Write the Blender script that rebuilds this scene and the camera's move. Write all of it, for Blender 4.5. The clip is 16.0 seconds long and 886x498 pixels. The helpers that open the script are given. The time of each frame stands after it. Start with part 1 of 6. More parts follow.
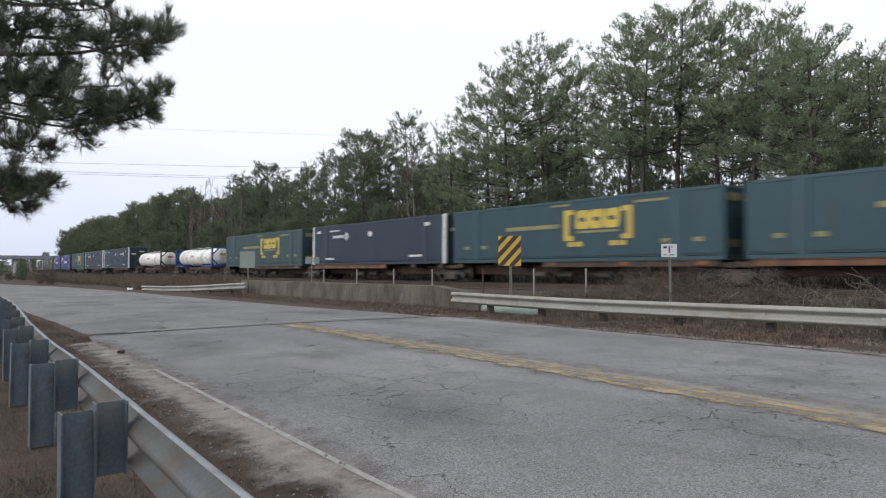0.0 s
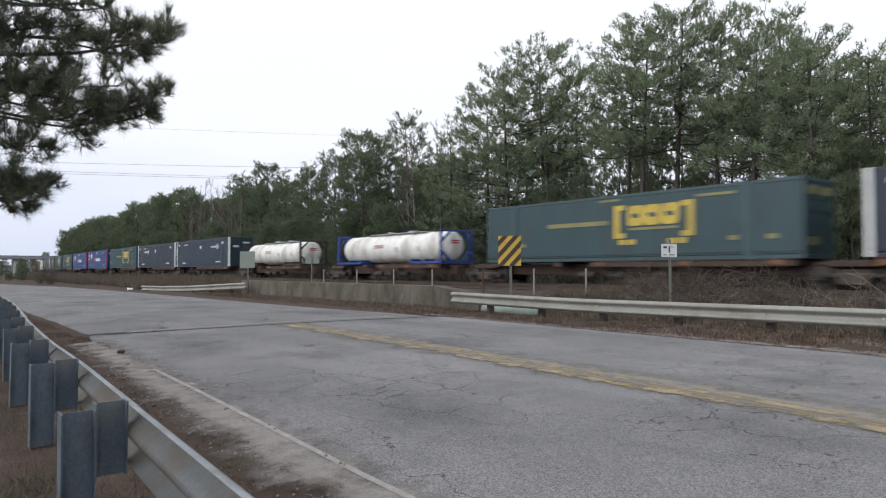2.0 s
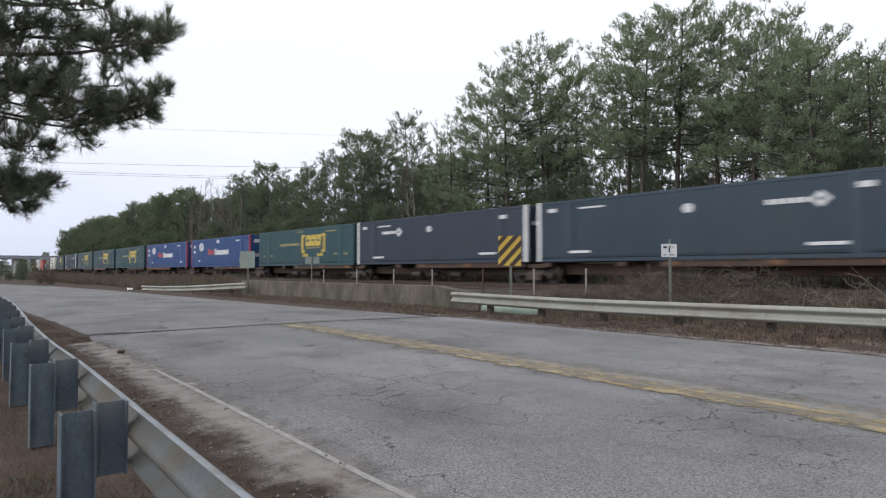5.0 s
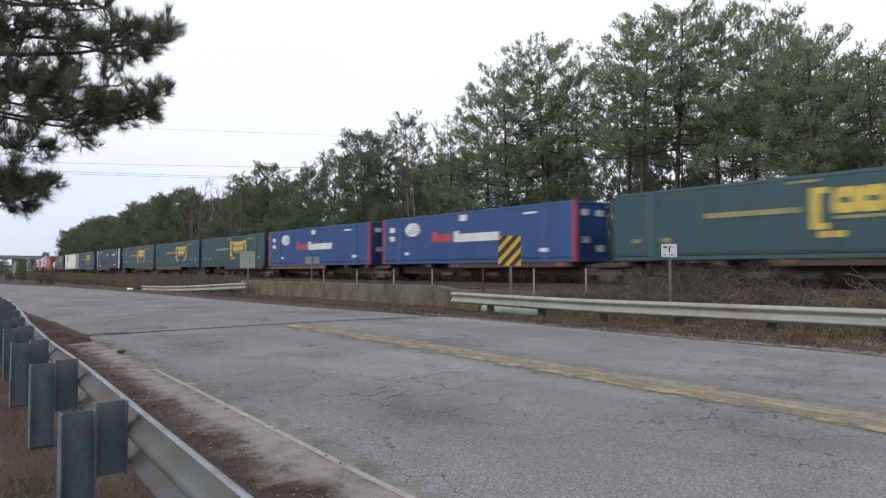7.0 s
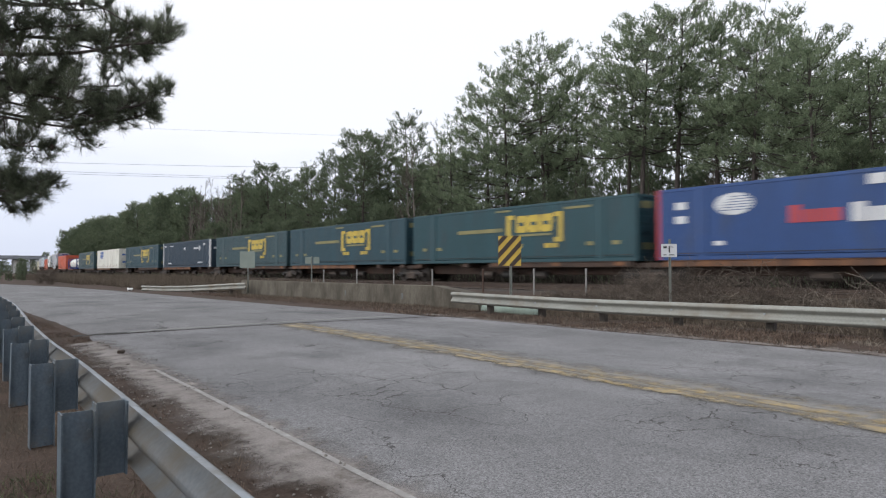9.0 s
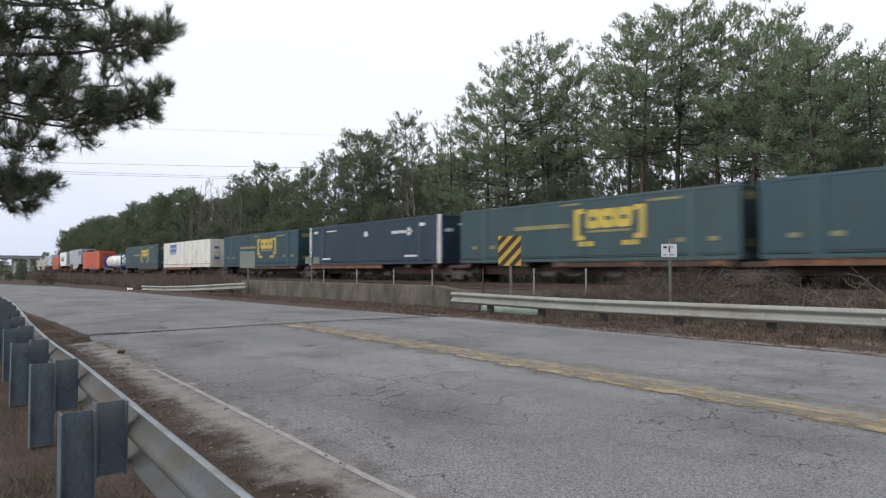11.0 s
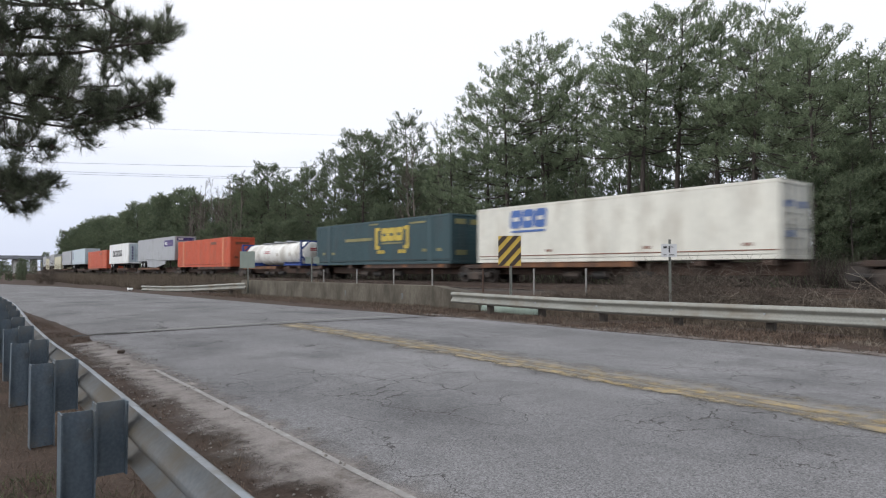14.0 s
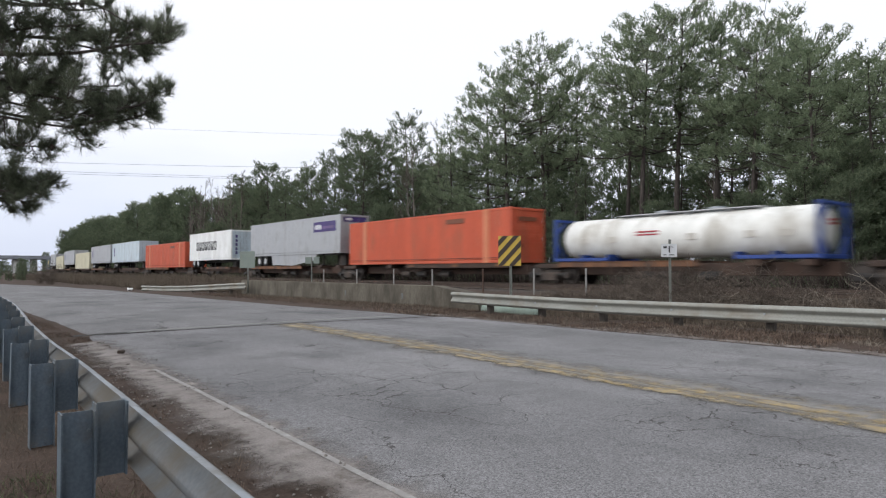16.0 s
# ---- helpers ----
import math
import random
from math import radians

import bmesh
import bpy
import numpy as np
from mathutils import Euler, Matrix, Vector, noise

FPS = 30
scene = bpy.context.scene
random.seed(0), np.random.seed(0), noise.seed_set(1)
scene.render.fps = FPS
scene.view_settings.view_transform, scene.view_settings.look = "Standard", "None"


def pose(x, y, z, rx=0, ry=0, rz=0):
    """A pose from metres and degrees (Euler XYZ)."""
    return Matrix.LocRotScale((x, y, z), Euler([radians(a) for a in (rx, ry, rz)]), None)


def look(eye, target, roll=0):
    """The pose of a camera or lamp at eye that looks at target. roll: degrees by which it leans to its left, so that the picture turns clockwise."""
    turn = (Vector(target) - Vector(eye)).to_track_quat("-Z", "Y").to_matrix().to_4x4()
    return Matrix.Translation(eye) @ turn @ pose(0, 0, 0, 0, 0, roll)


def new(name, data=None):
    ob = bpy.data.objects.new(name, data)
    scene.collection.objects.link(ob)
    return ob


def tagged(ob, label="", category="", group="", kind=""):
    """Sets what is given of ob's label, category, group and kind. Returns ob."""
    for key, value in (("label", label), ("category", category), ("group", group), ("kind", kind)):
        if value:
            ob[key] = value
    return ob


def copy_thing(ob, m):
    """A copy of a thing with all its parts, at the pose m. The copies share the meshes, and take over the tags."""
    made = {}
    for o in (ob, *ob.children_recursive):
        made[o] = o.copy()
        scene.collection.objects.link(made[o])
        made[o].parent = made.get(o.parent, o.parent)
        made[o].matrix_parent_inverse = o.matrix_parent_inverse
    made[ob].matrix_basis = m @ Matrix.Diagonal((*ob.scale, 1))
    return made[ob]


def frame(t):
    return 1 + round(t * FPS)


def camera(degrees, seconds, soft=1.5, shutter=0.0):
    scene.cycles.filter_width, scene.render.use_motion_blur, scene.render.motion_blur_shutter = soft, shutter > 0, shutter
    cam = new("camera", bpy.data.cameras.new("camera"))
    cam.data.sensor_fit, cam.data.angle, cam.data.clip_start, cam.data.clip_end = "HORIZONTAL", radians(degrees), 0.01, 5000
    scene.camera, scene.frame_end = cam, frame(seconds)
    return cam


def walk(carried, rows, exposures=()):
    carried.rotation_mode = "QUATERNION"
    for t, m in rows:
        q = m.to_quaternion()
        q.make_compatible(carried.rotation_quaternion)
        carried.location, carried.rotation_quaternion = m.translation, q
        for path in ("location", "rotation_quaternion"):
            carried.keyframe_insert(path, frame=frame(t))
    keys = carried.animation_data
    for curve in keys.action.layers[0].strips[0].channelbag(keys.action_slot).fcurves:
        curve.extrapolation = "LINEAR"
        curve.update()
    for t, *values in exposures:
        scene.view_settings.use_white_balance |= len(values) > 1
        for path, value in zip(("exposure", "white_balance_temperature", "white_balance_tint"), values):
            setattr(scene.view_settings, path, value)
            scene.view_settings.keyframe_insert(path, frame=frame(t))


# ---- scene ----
EYE = 1.2  # eye height over the road
YAW, PITCH = radians(38.76), radians(1.9)
EYE_AT = Vector((0, 0, EYE))
FORWARD = Vector((-math.cos(YAW) * math.cos(PITCH), math.sin(YAW) * math.cos(PITCH), math.sin(PITCH)))
cam = camera(67.6, 16.0, soft=1.2, shutter=0.6)
walk(cam, [(0.0, look(EYE_AT, EYE_AT + FORWARD)), (16.0, look(EYE_AT, EYE_AT + FORWARD))], exposures=[(0.0, 0.0, 6300, 10), (16.0, 0.0, 6300, 10)])

# ---- light: a bright overcast winter sky ----
SUN_EL, SUN_ROT = radians(28), radians(195)
world = bpy.data.worlds.new("overcast_sky")
scene.world = world
world.use_nodes = True
wn, wl = world.node_tree.nodes, world.node_tree.links
wn.clear()
w_out = wn.new("ShaderNodeOutputWorld")
w_bg = wn.new("ShaderNodeBackground")
w_sky = wn.new("ShaderNodeTexSky")
w_sky.sky_type, w_sky.sun_disc, w_sky.sun_elevation, w_sky.sun_rotation = "NISHITA", False, SUN_EL, SUN_ROT
w_tc = wn.new("ShaderNodeTexCoord")
w_sep = wn.new("ShaderNodeSeparateXYZ")
wl.new(w_tc.outputs["Generated"], w_sep.inputs[0])
w_ramp = wn.new("ShaderNodeValToRGB")
els = w_ramp.color_ramp.elements
els[0].position, els[0].color = 0.0, (0.70, 0.75, 0.90, 1)
els[1].position, els[1].color = 0.6, (1.1, 1.1, 1.12, 1)
e = els.new(0.09); e.color = (0.82, 0.85, 0.97, 1)
e = els.new(0.19); e.color = (1.0, 1.0, 1.04, 1)
w_noise = wn.new("ShaderNodeTexNoise")
w_map = wn.new("ShaderNodeMapping")
w_map.inputs["Scale"].default_value = (2.0, 2.0, 9.0)
wl.new(w_tc.outputs["Generated"], w_map.inputs[0])
wl.new(w_map.outputs[0], w_noise.inputs["Vector"])
w_noise.inputs["Scale"].default_value, w_noise.inputs["Detail"].default_value = 1.6, 5
w_add = wn.new("ShaderNodeMath"); w_add.operation = "MULTIPLY_ADD"
w_add.inputs[1].default_value, w_add.inputs[2].default_value = 0.12, -0.06
wl.new(w_noise.outputs["Fac"], w_add.inputs[0])
w_sum = wn.new("ShaderNodeMath"); w_sum.operation = "ADD"
wl.new(w_sep.outputs["Z"], w_sum.inputs[0]); wl.new(w_add.outputs[0], w_sum.inputs[1])
wl.new(w_sum.outputs[0], w_ramp.inputs[0])
w_scale = wn.new("ShaderNodeVectorMath"); w_scale.operation = "SCALE"
w_scale.inputs["Scale"].default_value = 0.08
wl.new(w_sky.outputs[0], w_scale.inputs[0])
w_mix = wn.new("ShaderNodeMixRGB")
w_mix.inputs[0].default_value = 0.86
wl.new(w_scale.outputs[0], w_mix.inputs[1]); wl.new(w_ramp.outputs[0], w_mix.inputs[2])
wl.new(w_mix.outputs[0], w_bg.inputs[0])
w_bg.inputs[1].default_value = 1.12
wl.new(w_bg.outputs[0], w_out.inputs[0])

sun_data = bpy.data.lights.new("sun", "SUN")
sun_data.energy, sun_data.angle, sun_data.color = 1.5, radians(50), (1.0, 0.97, 0.93)
sun = new("sun", sun_data)
sun.matrix_world = look((0, 0, 60), Vector((0, 0, 60)) - Vector((math.sin(SUN_ROT) * math.cos(SUN_EL), math.cos(SUN_ROT) * math.cos(SUN_EL), math.sin(SUN_EL))))


# ---- materials ----
def surface(name, low, high, scale=6.0, rough=0.7, metal=0.0, bump=0.15, grain=40.0, dirt=None, dirt_amount=0.3, dirt_scale=1.2, spec=0.4, stretch=(1, 1, 1), island=0.0):
    """Two scales of colour noise, optional dirt in patches, and fine relief."""
    m = bpy.data.materials.new(name)
    m.use_nodes = True
    nt = m.node_tree
    n, l = nt.nodes, nt.links
    bsdf = n["Principled BSDF"]
    tc = n.new("ShaderNodeTexCoord")
    mp = n.new("ShaderNodeMapping")
    mp.inputs["Scale"].default_value = stretch
    l.new(tc.outputs["Object"], mp.inputs[0])
    a = n.new("ShaderNodeTexNoise"); a.inputs["Scale"].default_value = scale; a.inputs["Detail"].default_value = 6
    l.new(mp.outputs[0], a.inputs["Vector"])
    g = n.new("ShaderNodeTexNoise"); g.inputs["Scale"].default_value = grain; g.inputs["Detail"].default_value = 3
    l.new(mp.outputs[0], g.inputs["Vector"])
    mixv = n.new("ShaderNodeMath"); mixv.operation = "MULTIPLY_ADD"; mixv.inputs[1].default_value = 0.45
    l.new(g.outputs["Fac"], mixv.inputs[0])
    half = n.new("ShaderNodeMath"); half.operation = "MULTIPLY"; half.inputs[1].default_value = 0.55
    l.new(a.outputs["Fac"], half.inputs[0]); l.new(half.outputs[0], mixv.inputs[2])
    value = mixv.outputs[0]
    if island:
        geo = n.new("ShaderNodeNewGeometry")
        isl = n.new("ShaderNodeMath"); isl.operation = "MULTIPLY_ADD"; isl.inputs[1].default_value = island; 
        l.new(geo.outputs["Random Per Island"], isl.inputs[0]); 
        sub = n.new("ShaderNodeMath"); sub.operation = "SUBTRACT"; sub.inputs[1].default_value = island / 2
        l.new(value, sub.inputs[0]); l.new(sub.outputs[0], isl.inputs[2])
        value = isl.outputs[0]
    ramp = n.new("ShaderNodeValToRGB")
    ramp.color_ramp.elements[0].position, ramp.color_ramp.elements[0].color = 0.33, (*low, 1)
    ramp.color_ramp.elements[1].position, ramp.color_ramp.elements[1].color = 0.67, (*high, 1)
    l.new(value, ramp.inputs[0])
    colour = ramp.outputs[0]
    if dirt:
        d = n.new("ShaderNodeTexNoise"); d.inputs["Scale"].default_value = dirt_scale; d.inputs["Detail"].default_value = 8; d.inputs["Roughness"].default_value = 0.65
        l.new(mp.outputs[0], d.inputs["Vector"])
        dr = n.new("ShaderNodeMapRange")
        dr.inputs["From Min"].default_value, dr.inputs["From Max"].default_value = 0.62 - dirt_amount * 0.4, 0.78 - dirt_amount * 0.3
        l.new(d.outputs["Fac"], dr.inputs["Value"])
        mx = n.new("ShaderNodeMixRGB")
        l.new(dr.outputs[0], mx.inputs[0]); l.new(colour, mx.inputs[1]); mx.inputs[2].default_value = (*dirt, 1)
        colour = mx.outputs[0]
    l.new(colour, bsdf.inputs["Base Color"])
    bsdf.inputs["Roughness"].default_value, bsdf.inputs["Metallic"].default_value = rough, metal
    bsdf.inputs["Specular IOR Level"].default_value = spec
    if bump:
        b = n.new("ShaderNodeBump"); b.inputs["Strength"].default_value = bump; b.inputs["Distance"].default_value = 0.02
        l.new(g.outputs["Fac"], b.inputs["Height"]); l.new(b.outputs[0], bsdf.inputs["Normal"])
    return m


def tone(c, k):
    return tuple(v * k for v in c)


def paint(name, c, dirt=(0.12, 0.10, 0.085), amount=0.25, rough=0.5):
    return surface(name, tone(c, 0.82), tone(c, 1.12), scale=1.2, rough=rough, bump=0.03, grain=9, dirt=dirt, dirt_amount=amount, dirt_scale=1.1, stretch=(1, 1, 0.35))


def asphalt_material(name, low, high, crack_scale, crack_width):
    m = surface(name, low, high, scale=0.35, rough=0.9, bump=0.5, grain=190, dirt=tone(low, 0.8), dirt_amount=0.35, dirt_scale=0.5, spec=0.25)
    n, l = m.node_tree.nodes, m.node_tree.links
    bsdf = n["Principled BSDF"]
    base = bsdf.inputs["Base Color"].links[0].from_socket
    tc = n.new("ShaderNodeTexCoord")
    # single stones of light and dark aggregate
    st = n.new("ShaderNodeTexVoronoi"); st.inputs["Scale"].default_value = 125
    l.new(tc.outputs["Object"], st.inputs["Vector"])
    bw = n.new("ShaderNodeRGBToBW"); l.new(st.outputs["Color"], bw.inputs[0])
    mr = n.new("ShaderNodeMapRange"); mr.inputs["To Min"].default_value, mr.inputs["To Max"].default_value = 0.42, 1.7
    l.new(bw.outputs[0], mr.inputs["Value"])
    mul = n.new("ShaderNodeVectorMath"); mul.operation = "SCALE"
    l.new(base, mul.inputs[0]); l.new(mr.outputs[0], mul.inputs["Scale"])
    # worn wheel tracks, lengthwise, darker and smoother
    mp = n.new("ShaderNodeMapping"); mp.inputs["Scale"].default_value = (0.03, 0.55, 1.0)
    l.new(tc.outputs["Object"], mp.inputs[0])
    tr = n.new("ShaderNodeTexNoise"); tr.inputs["Scale"].default_value = 1.6; tr.inputs["Detail"].default_value = 3
    l.new(mp.outputs[0], tr.inputs["Vector"])
    tm = n.new("ShaderNodeMapRange"); tm.inputs["From Min"].default_value, tm.inputs["From Max"].default_value = 0.35, 0.65
    tm.inputs["To Min"].default_value, tm.inputs["To Max"].default_value = 0.9, 1.08
    l.new(tr.outputs["Fac"], tm.inputs["Value"])
    mul2 = n.new("ShaderNodeVectorMath"); mul2.operation = "SCALE"
    l.new(mul.outputs[0], mul2.inputs[0]); l.new(tm.outputs[0], mul2.inputs["Scale"])
    # cracks: bent voronoi borders, broken up by noise
    wob = n.new("ShaderNodeTexNoise"); wob.inputs["Scale"].default_value = 1.7; wob.inputs["Detail"].default_value = 5
    l.new(tc.outputs["Object"], wob.inputs["Vector"])
    mixv = n.new("ShaderNodeMixRGB"); mixv.blend_type = "ADD"; mixv.inputs[0].default_value = 0.7
    l.new(tc.outputs["Object"], mixv.inputs[1]); l.new(wob.outputs["Color"], mixv.inputs[2])
    vo = n.new("ShaderNodeTexVoronoi"); vo.feature = "DISTANCE_TO_EDGE"; vo.inputs["Scale"].default_value = crack_scale
    l.new(mixv.outputs[0], vo.inputs["Vector"])
    br = n.new("ShaderNodeTexNoise"); br.inputs["Scale"].default_value = 0.45; br.inputs["Detail"].default_value = 3
    l.new(tc.outputs["Object"], br.inputs["Vector"])
    wid = n.new("ShaderNodeMapRange"); wid.inputs["From Min"].default_value, wid.inputs["From Max"].default_value = 0.40, 0.66
    wid.inputs["To Min"].default_value, wid.inputs["To Max"].default_value = 0.0, crack_width
    l.new(br.outputs["Fac"], wid.inputs["Value"])
    lt = n.new("ShaderNodeMath"); lt.operation = "LESS_THAN"
    l.new(vo.outputs["Distance"], lt.inputs[0]); l.new(wid.outputs[0], lt.inputs[1])
    mx = n.new("ShaderNodeMixRGB"); mx.inputs[2].default_value = (0.035, 0.033, 0.03, 1)
    cf = n.new("ShaderNodeMath"); cf.operation = "MULTIPLY"; cf.inputs[1].default_value = 0.75
    l.new(lt.outputs[0], cf.inputs[0]); l.new(cf.outputs[0], mx.inputs[0]); l.new(mul2.outputs[0], mx.inputs[1])
    l.new(mx.outputs[0], bsdf.inputs["Base Color"])
    return m


def worn_line(name, c, under, keep):
    """Thermoplastic road line, broken by wear through to the asphalt."""
    m = surface(name, tone(c, 0.8), tone(c, 1.1), scale=5, rough=0.8, bump=0.3, grain=60)
    n, l = m.node_tree.nodes, m.node_tree.links
    bsdf = n["Principled BSDF"]
    base = bsdf.inputs["Base Color"].links[0].from_socket
    tc = n.new("ShaderNodeTexCoord")
    w = n.new("ShaderNodeTexNoise"); w.inputs["Scale"].default_value = 7; w.inputs["Detail"].default_value = 9; w.inputs["Roughness"].default_value = 0.75
    l.new(tc.outputs["Object"], w.inputs["Vector"])
    r = n.new("ShaderNodeMapRange"); r.inputs["From Min"].default_value, r.inputs["From Max"].default_value = keep - 0.06, keep + 0.06
    l.new(w.outputs["Fac"], r.inputs["Value"])
    mx = n.new("ShaderNodeMixRGB")
    l.new(r.outputs[0], mx.inputs[0]); l.new(base, mx.inputs[1]); mx.inputs[2].default_value = (*under, 1)
    l.new(mx.outputs[0], bsdf.inputs["Base Color"])
    return m


M_road = asphalt_material("old_asphalt", (0.15, 0.149, 0.154), (0.235, 0.231, 0.235), 1.5, 0.0125)
M_road_far = asphalt_material("pale_asphalt", (0.138, 0.137, 0.14), (0.208, 0.206, 0.208), 0.25, 0.008)


def fringe(m, slope, middle, half, soft):
    """Lets a dust layer thin out raggedly at both sides of the line y = middle - slope * x."""
    n, l = m.node_tree.nodes, m.node_tree.links
    bsdf, out = n["Principled BSDF"], n["Material Output"]
    tc, sep = n.new("ShaderNodeTexCoord"), n.new("ShaderNodeSeparateXYZ")
    l.new(tc.outputs["Object"], sep.inputs[0])
    a = n.new("ShaderNodeMath"); a.operation = "MULTIPLY_ADD"; a.inputs[1].default_value = slope
    l.new(sep.outputs["X"], a.inputs[0]); l.new(sep.outputs["Y"], a.inputs[2])
    d = n.new("ShaderNodeMath"); d.operation = "SUBTRACT"; d.inputs[1].default_value = middle
    l.new(a.outputs[0], d.inputs[0])
    ab = n.new("ShaderNodeMath"); ab.operation = "ABSOLUTE"
    l.new(d.outputs[0], ab.inputs[0])
    nz = n.new("ShaderNodeTexNoise"); nz.inputs["Scale"].default_value = 2.6; nz.inputs["Detail"].default_value = 10; nz.inputs["Roughness"].default_value = 0.72
    l.new(tc.outputs["Object"], nz.inputs["Vector"])
    s = n.new("ShaderNodeMath"); s.operation = "MULTIPLY_ADD"; s.inputs[1].default_value = 1.0
    l.new(nz.outputs["Fac"], s.inputs[0]); l.new(ab.outputs[0], s.inputs[2])
    r = n.new("ShaderNodeMapRange")
    r.inputs["From Min"].default_value, r.inputs["From Max"].default_value = 0.5 + half - soft, 0.5 + half + soft
    l.new(s.outputs[0], r.inputs["Value"])
    tr, mx = n.new("ShaderNodeBsdfTransparent"), n.new("ShaderNodeMixShader")
    l.new(r.outputs[0], mx.inputs[0]); l.new(bsdf.outputs[0], mx.inputs[1]); l.new(tr.outputs[0], mx.inputs[2])
    l.new(mx.outputs[0], out.inputs["Surface"])


M_yellow = [worn_line("worn_yellow_line", (0.37, 0.275, 0.12), (0.235, 0.20, 0.148), 0.46) for _ in range(2)]
M_yellow_old = worn_line("faded_yellow_line", (0.245, 0.207, 0.145), (0.20, 0.192, 0.182), 0.47)
M_white_line = worn_line("worn_white_line", (0.35, 0.343, 0.33), (0.26, 0.248, 0.236), 0.46)
M_gravel = surface("pale_gravel_dust", (0.175, 0.158, 0.148), (0.315, 0.288, 0.272), scale=3, rough=0.95, bump=0.6, grain=70, dirt=(0.10, 0.082, 0.068), dirt_amount=0.3, dirt_scale=2.5, spec=0.2)
M_sand = surface("sandy_road_edge", (0.13, 0.112, 0.1), (0.235, 0.205, 0.185), scale=3, rough=0.95, bump=0.5, grain=60, dirt=(0.08, 0.064, 0.054), dirt_amount=0.35, dirt_scale=2.0, spec=0.2)
for _m, _mid in zip(M_yellow, (5.4696, 5.7396)):
    fringe(_m, 0.066, _mid, 0.07, 0.10)
fringe(M_yellow_old, 0.05, 5.835, 0.33, 0.18)
fringe(M_sand, 0.034, 10.66, 0.12, 0.15)
fringe(M_gravel, 0.046, 1.80, 0.21, 0.15)
M_soil = surface("brown_soil", (0.040, 0.029, 0.024), (0.098, 0.071, 0.057), scale=1.5, rough=0.97, bump=0.8, grain=30, dirt=(0.058, 0.048, 0.036), dirt_amount=0.3, dirt_scale=0.35, spec=0.15)
M_ballast = surface("grey_ballast", (0.038, 0.033, 0.03), (0.095, 0.083, 0.074), scale=4, rough=0.95, bump=1.0, grain=22, dirt=(0.05, 0.038, 0.03), dirt_amount=0.4, dirt_scale=0.6, spec=0.2)
M_galv = surface("weathered_galvanised_steel", (0.30, 0.33, 0.36), (0.46, 0.49, 0.52), scale=3, rough=0.55, metal=0.45, bump=0.06, grain=45, dirt=(0.24, 0.23, 0.2), dirt_amount=0.35, dirt_scale=4)
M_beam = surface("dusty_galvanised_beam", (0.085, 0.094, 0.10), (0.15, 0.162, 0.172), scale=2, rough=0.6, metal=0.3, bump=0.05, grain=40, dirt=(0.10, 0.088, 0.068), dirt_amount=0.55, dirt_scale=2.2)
M_edge = surface("pale_galvanised_edge", (0.20, 0.225, 0.25), (0.31, 0.335, 0.36), scale=3, rough=0.55, metal=0.35, bump=0.06, grain=45, dirt=(0.17, 0.165, 0.15), dirt_amount=0.35, dirt_scale=4)
M_post = surface("blue_grey_galvanised_post", (0.078, 0.104, 0.13), (0.15, 0.188, 0.222), scale=5, rough=0.55, metal=0.35, bump=0.06, grain=60, dirt=(0.13, 0.13, 0.12), dirt_amount=0.3, dirt_scale=3)
M_farbeam = surface("pale_green_grey_beam", (0.225, 0.228, 0.205), (0.325, 0.328, 0.298), scale=1.2, rough=0.6, metal=0.2, bump=0.05, grain=30, dirt=(0.22, 0.2, 0.165), dirt_amount=0.4, dirt_scale=1.5)
M_concrete = surface("stained_concrete", (0.088, 0.078, 0.062), (0.168, 0.152, 0.124), scale=1.3, rough=0.92, bump=0.4, grain=25, dirt=(0.07, 0.062, 0.05), dirt_amount=0.45, dirt_scale=1.2, stretch=(1, 1, 0.45), spec=0.2)
M_bark = surface("pine_bark", (0.042, 0.036, 0.033), (0.115, 0.099, 0.09), scale=5, rough=0.95, bump=1.0, grain=18, stretch=(1, 1, 0.25), spec=0.15)
M_grey_bark = surface("pale_bare_bark", (0.12, 0.105, 0.09), (0.27, 0.24, 0.21), scale=4, rough=0.9, bump=0.4, grain=20, stretch=(1, 1, 0.3), spec=0.2)
M_needles = surface("pine_needles", (0.137, 0.178, 0.108), (0.295, 0.352, 0.222), scale=0.35, rough=0.6, bump=0, grain=3, island=0.35, spec=0.3)
# Darker copy of M_needles: the denser wood's shade is put into the colour.
M_needles_shaded = surface("pine_needles_shaded", (0.088, 0.118, 0.072), (0.205, 0.242, 0.152), scale=0.2, rough=0.65, bump=0, grain=2, island=0.35, spec=0.25)
M_needles_near = surface("close_pine_needles", (0.06, 0.074, 0.05), (0.165, 0.185, 0.125), scale=0.6, rough=0.5, bump=0, grain=5, island=0.3, spec=0.4)
def translucent(m, share_of):
    """Thin leaves let some light through."""
    n, l = m.node_tree.nodes, m.node_tree.links
    bsdf, out = n["Principled BSDF"], n["Material Output"]
    tr = n.new("ShaderNodeBsdfTranslucent")
    l.new(bsdf.inputs["Base Color"].links[0].from_socket, tr.inputs["Color"])
    mx = n.new("ShaderNodeMixShader")
    mx.inputs[0].default_value = share_of
    l.new(bsdf.outputs[0], mx.inputs[1]); l.new(tr.outputs[0], mx.inputs[2])
    l.new(mx.outputs[0], out.inputs["Surface"])


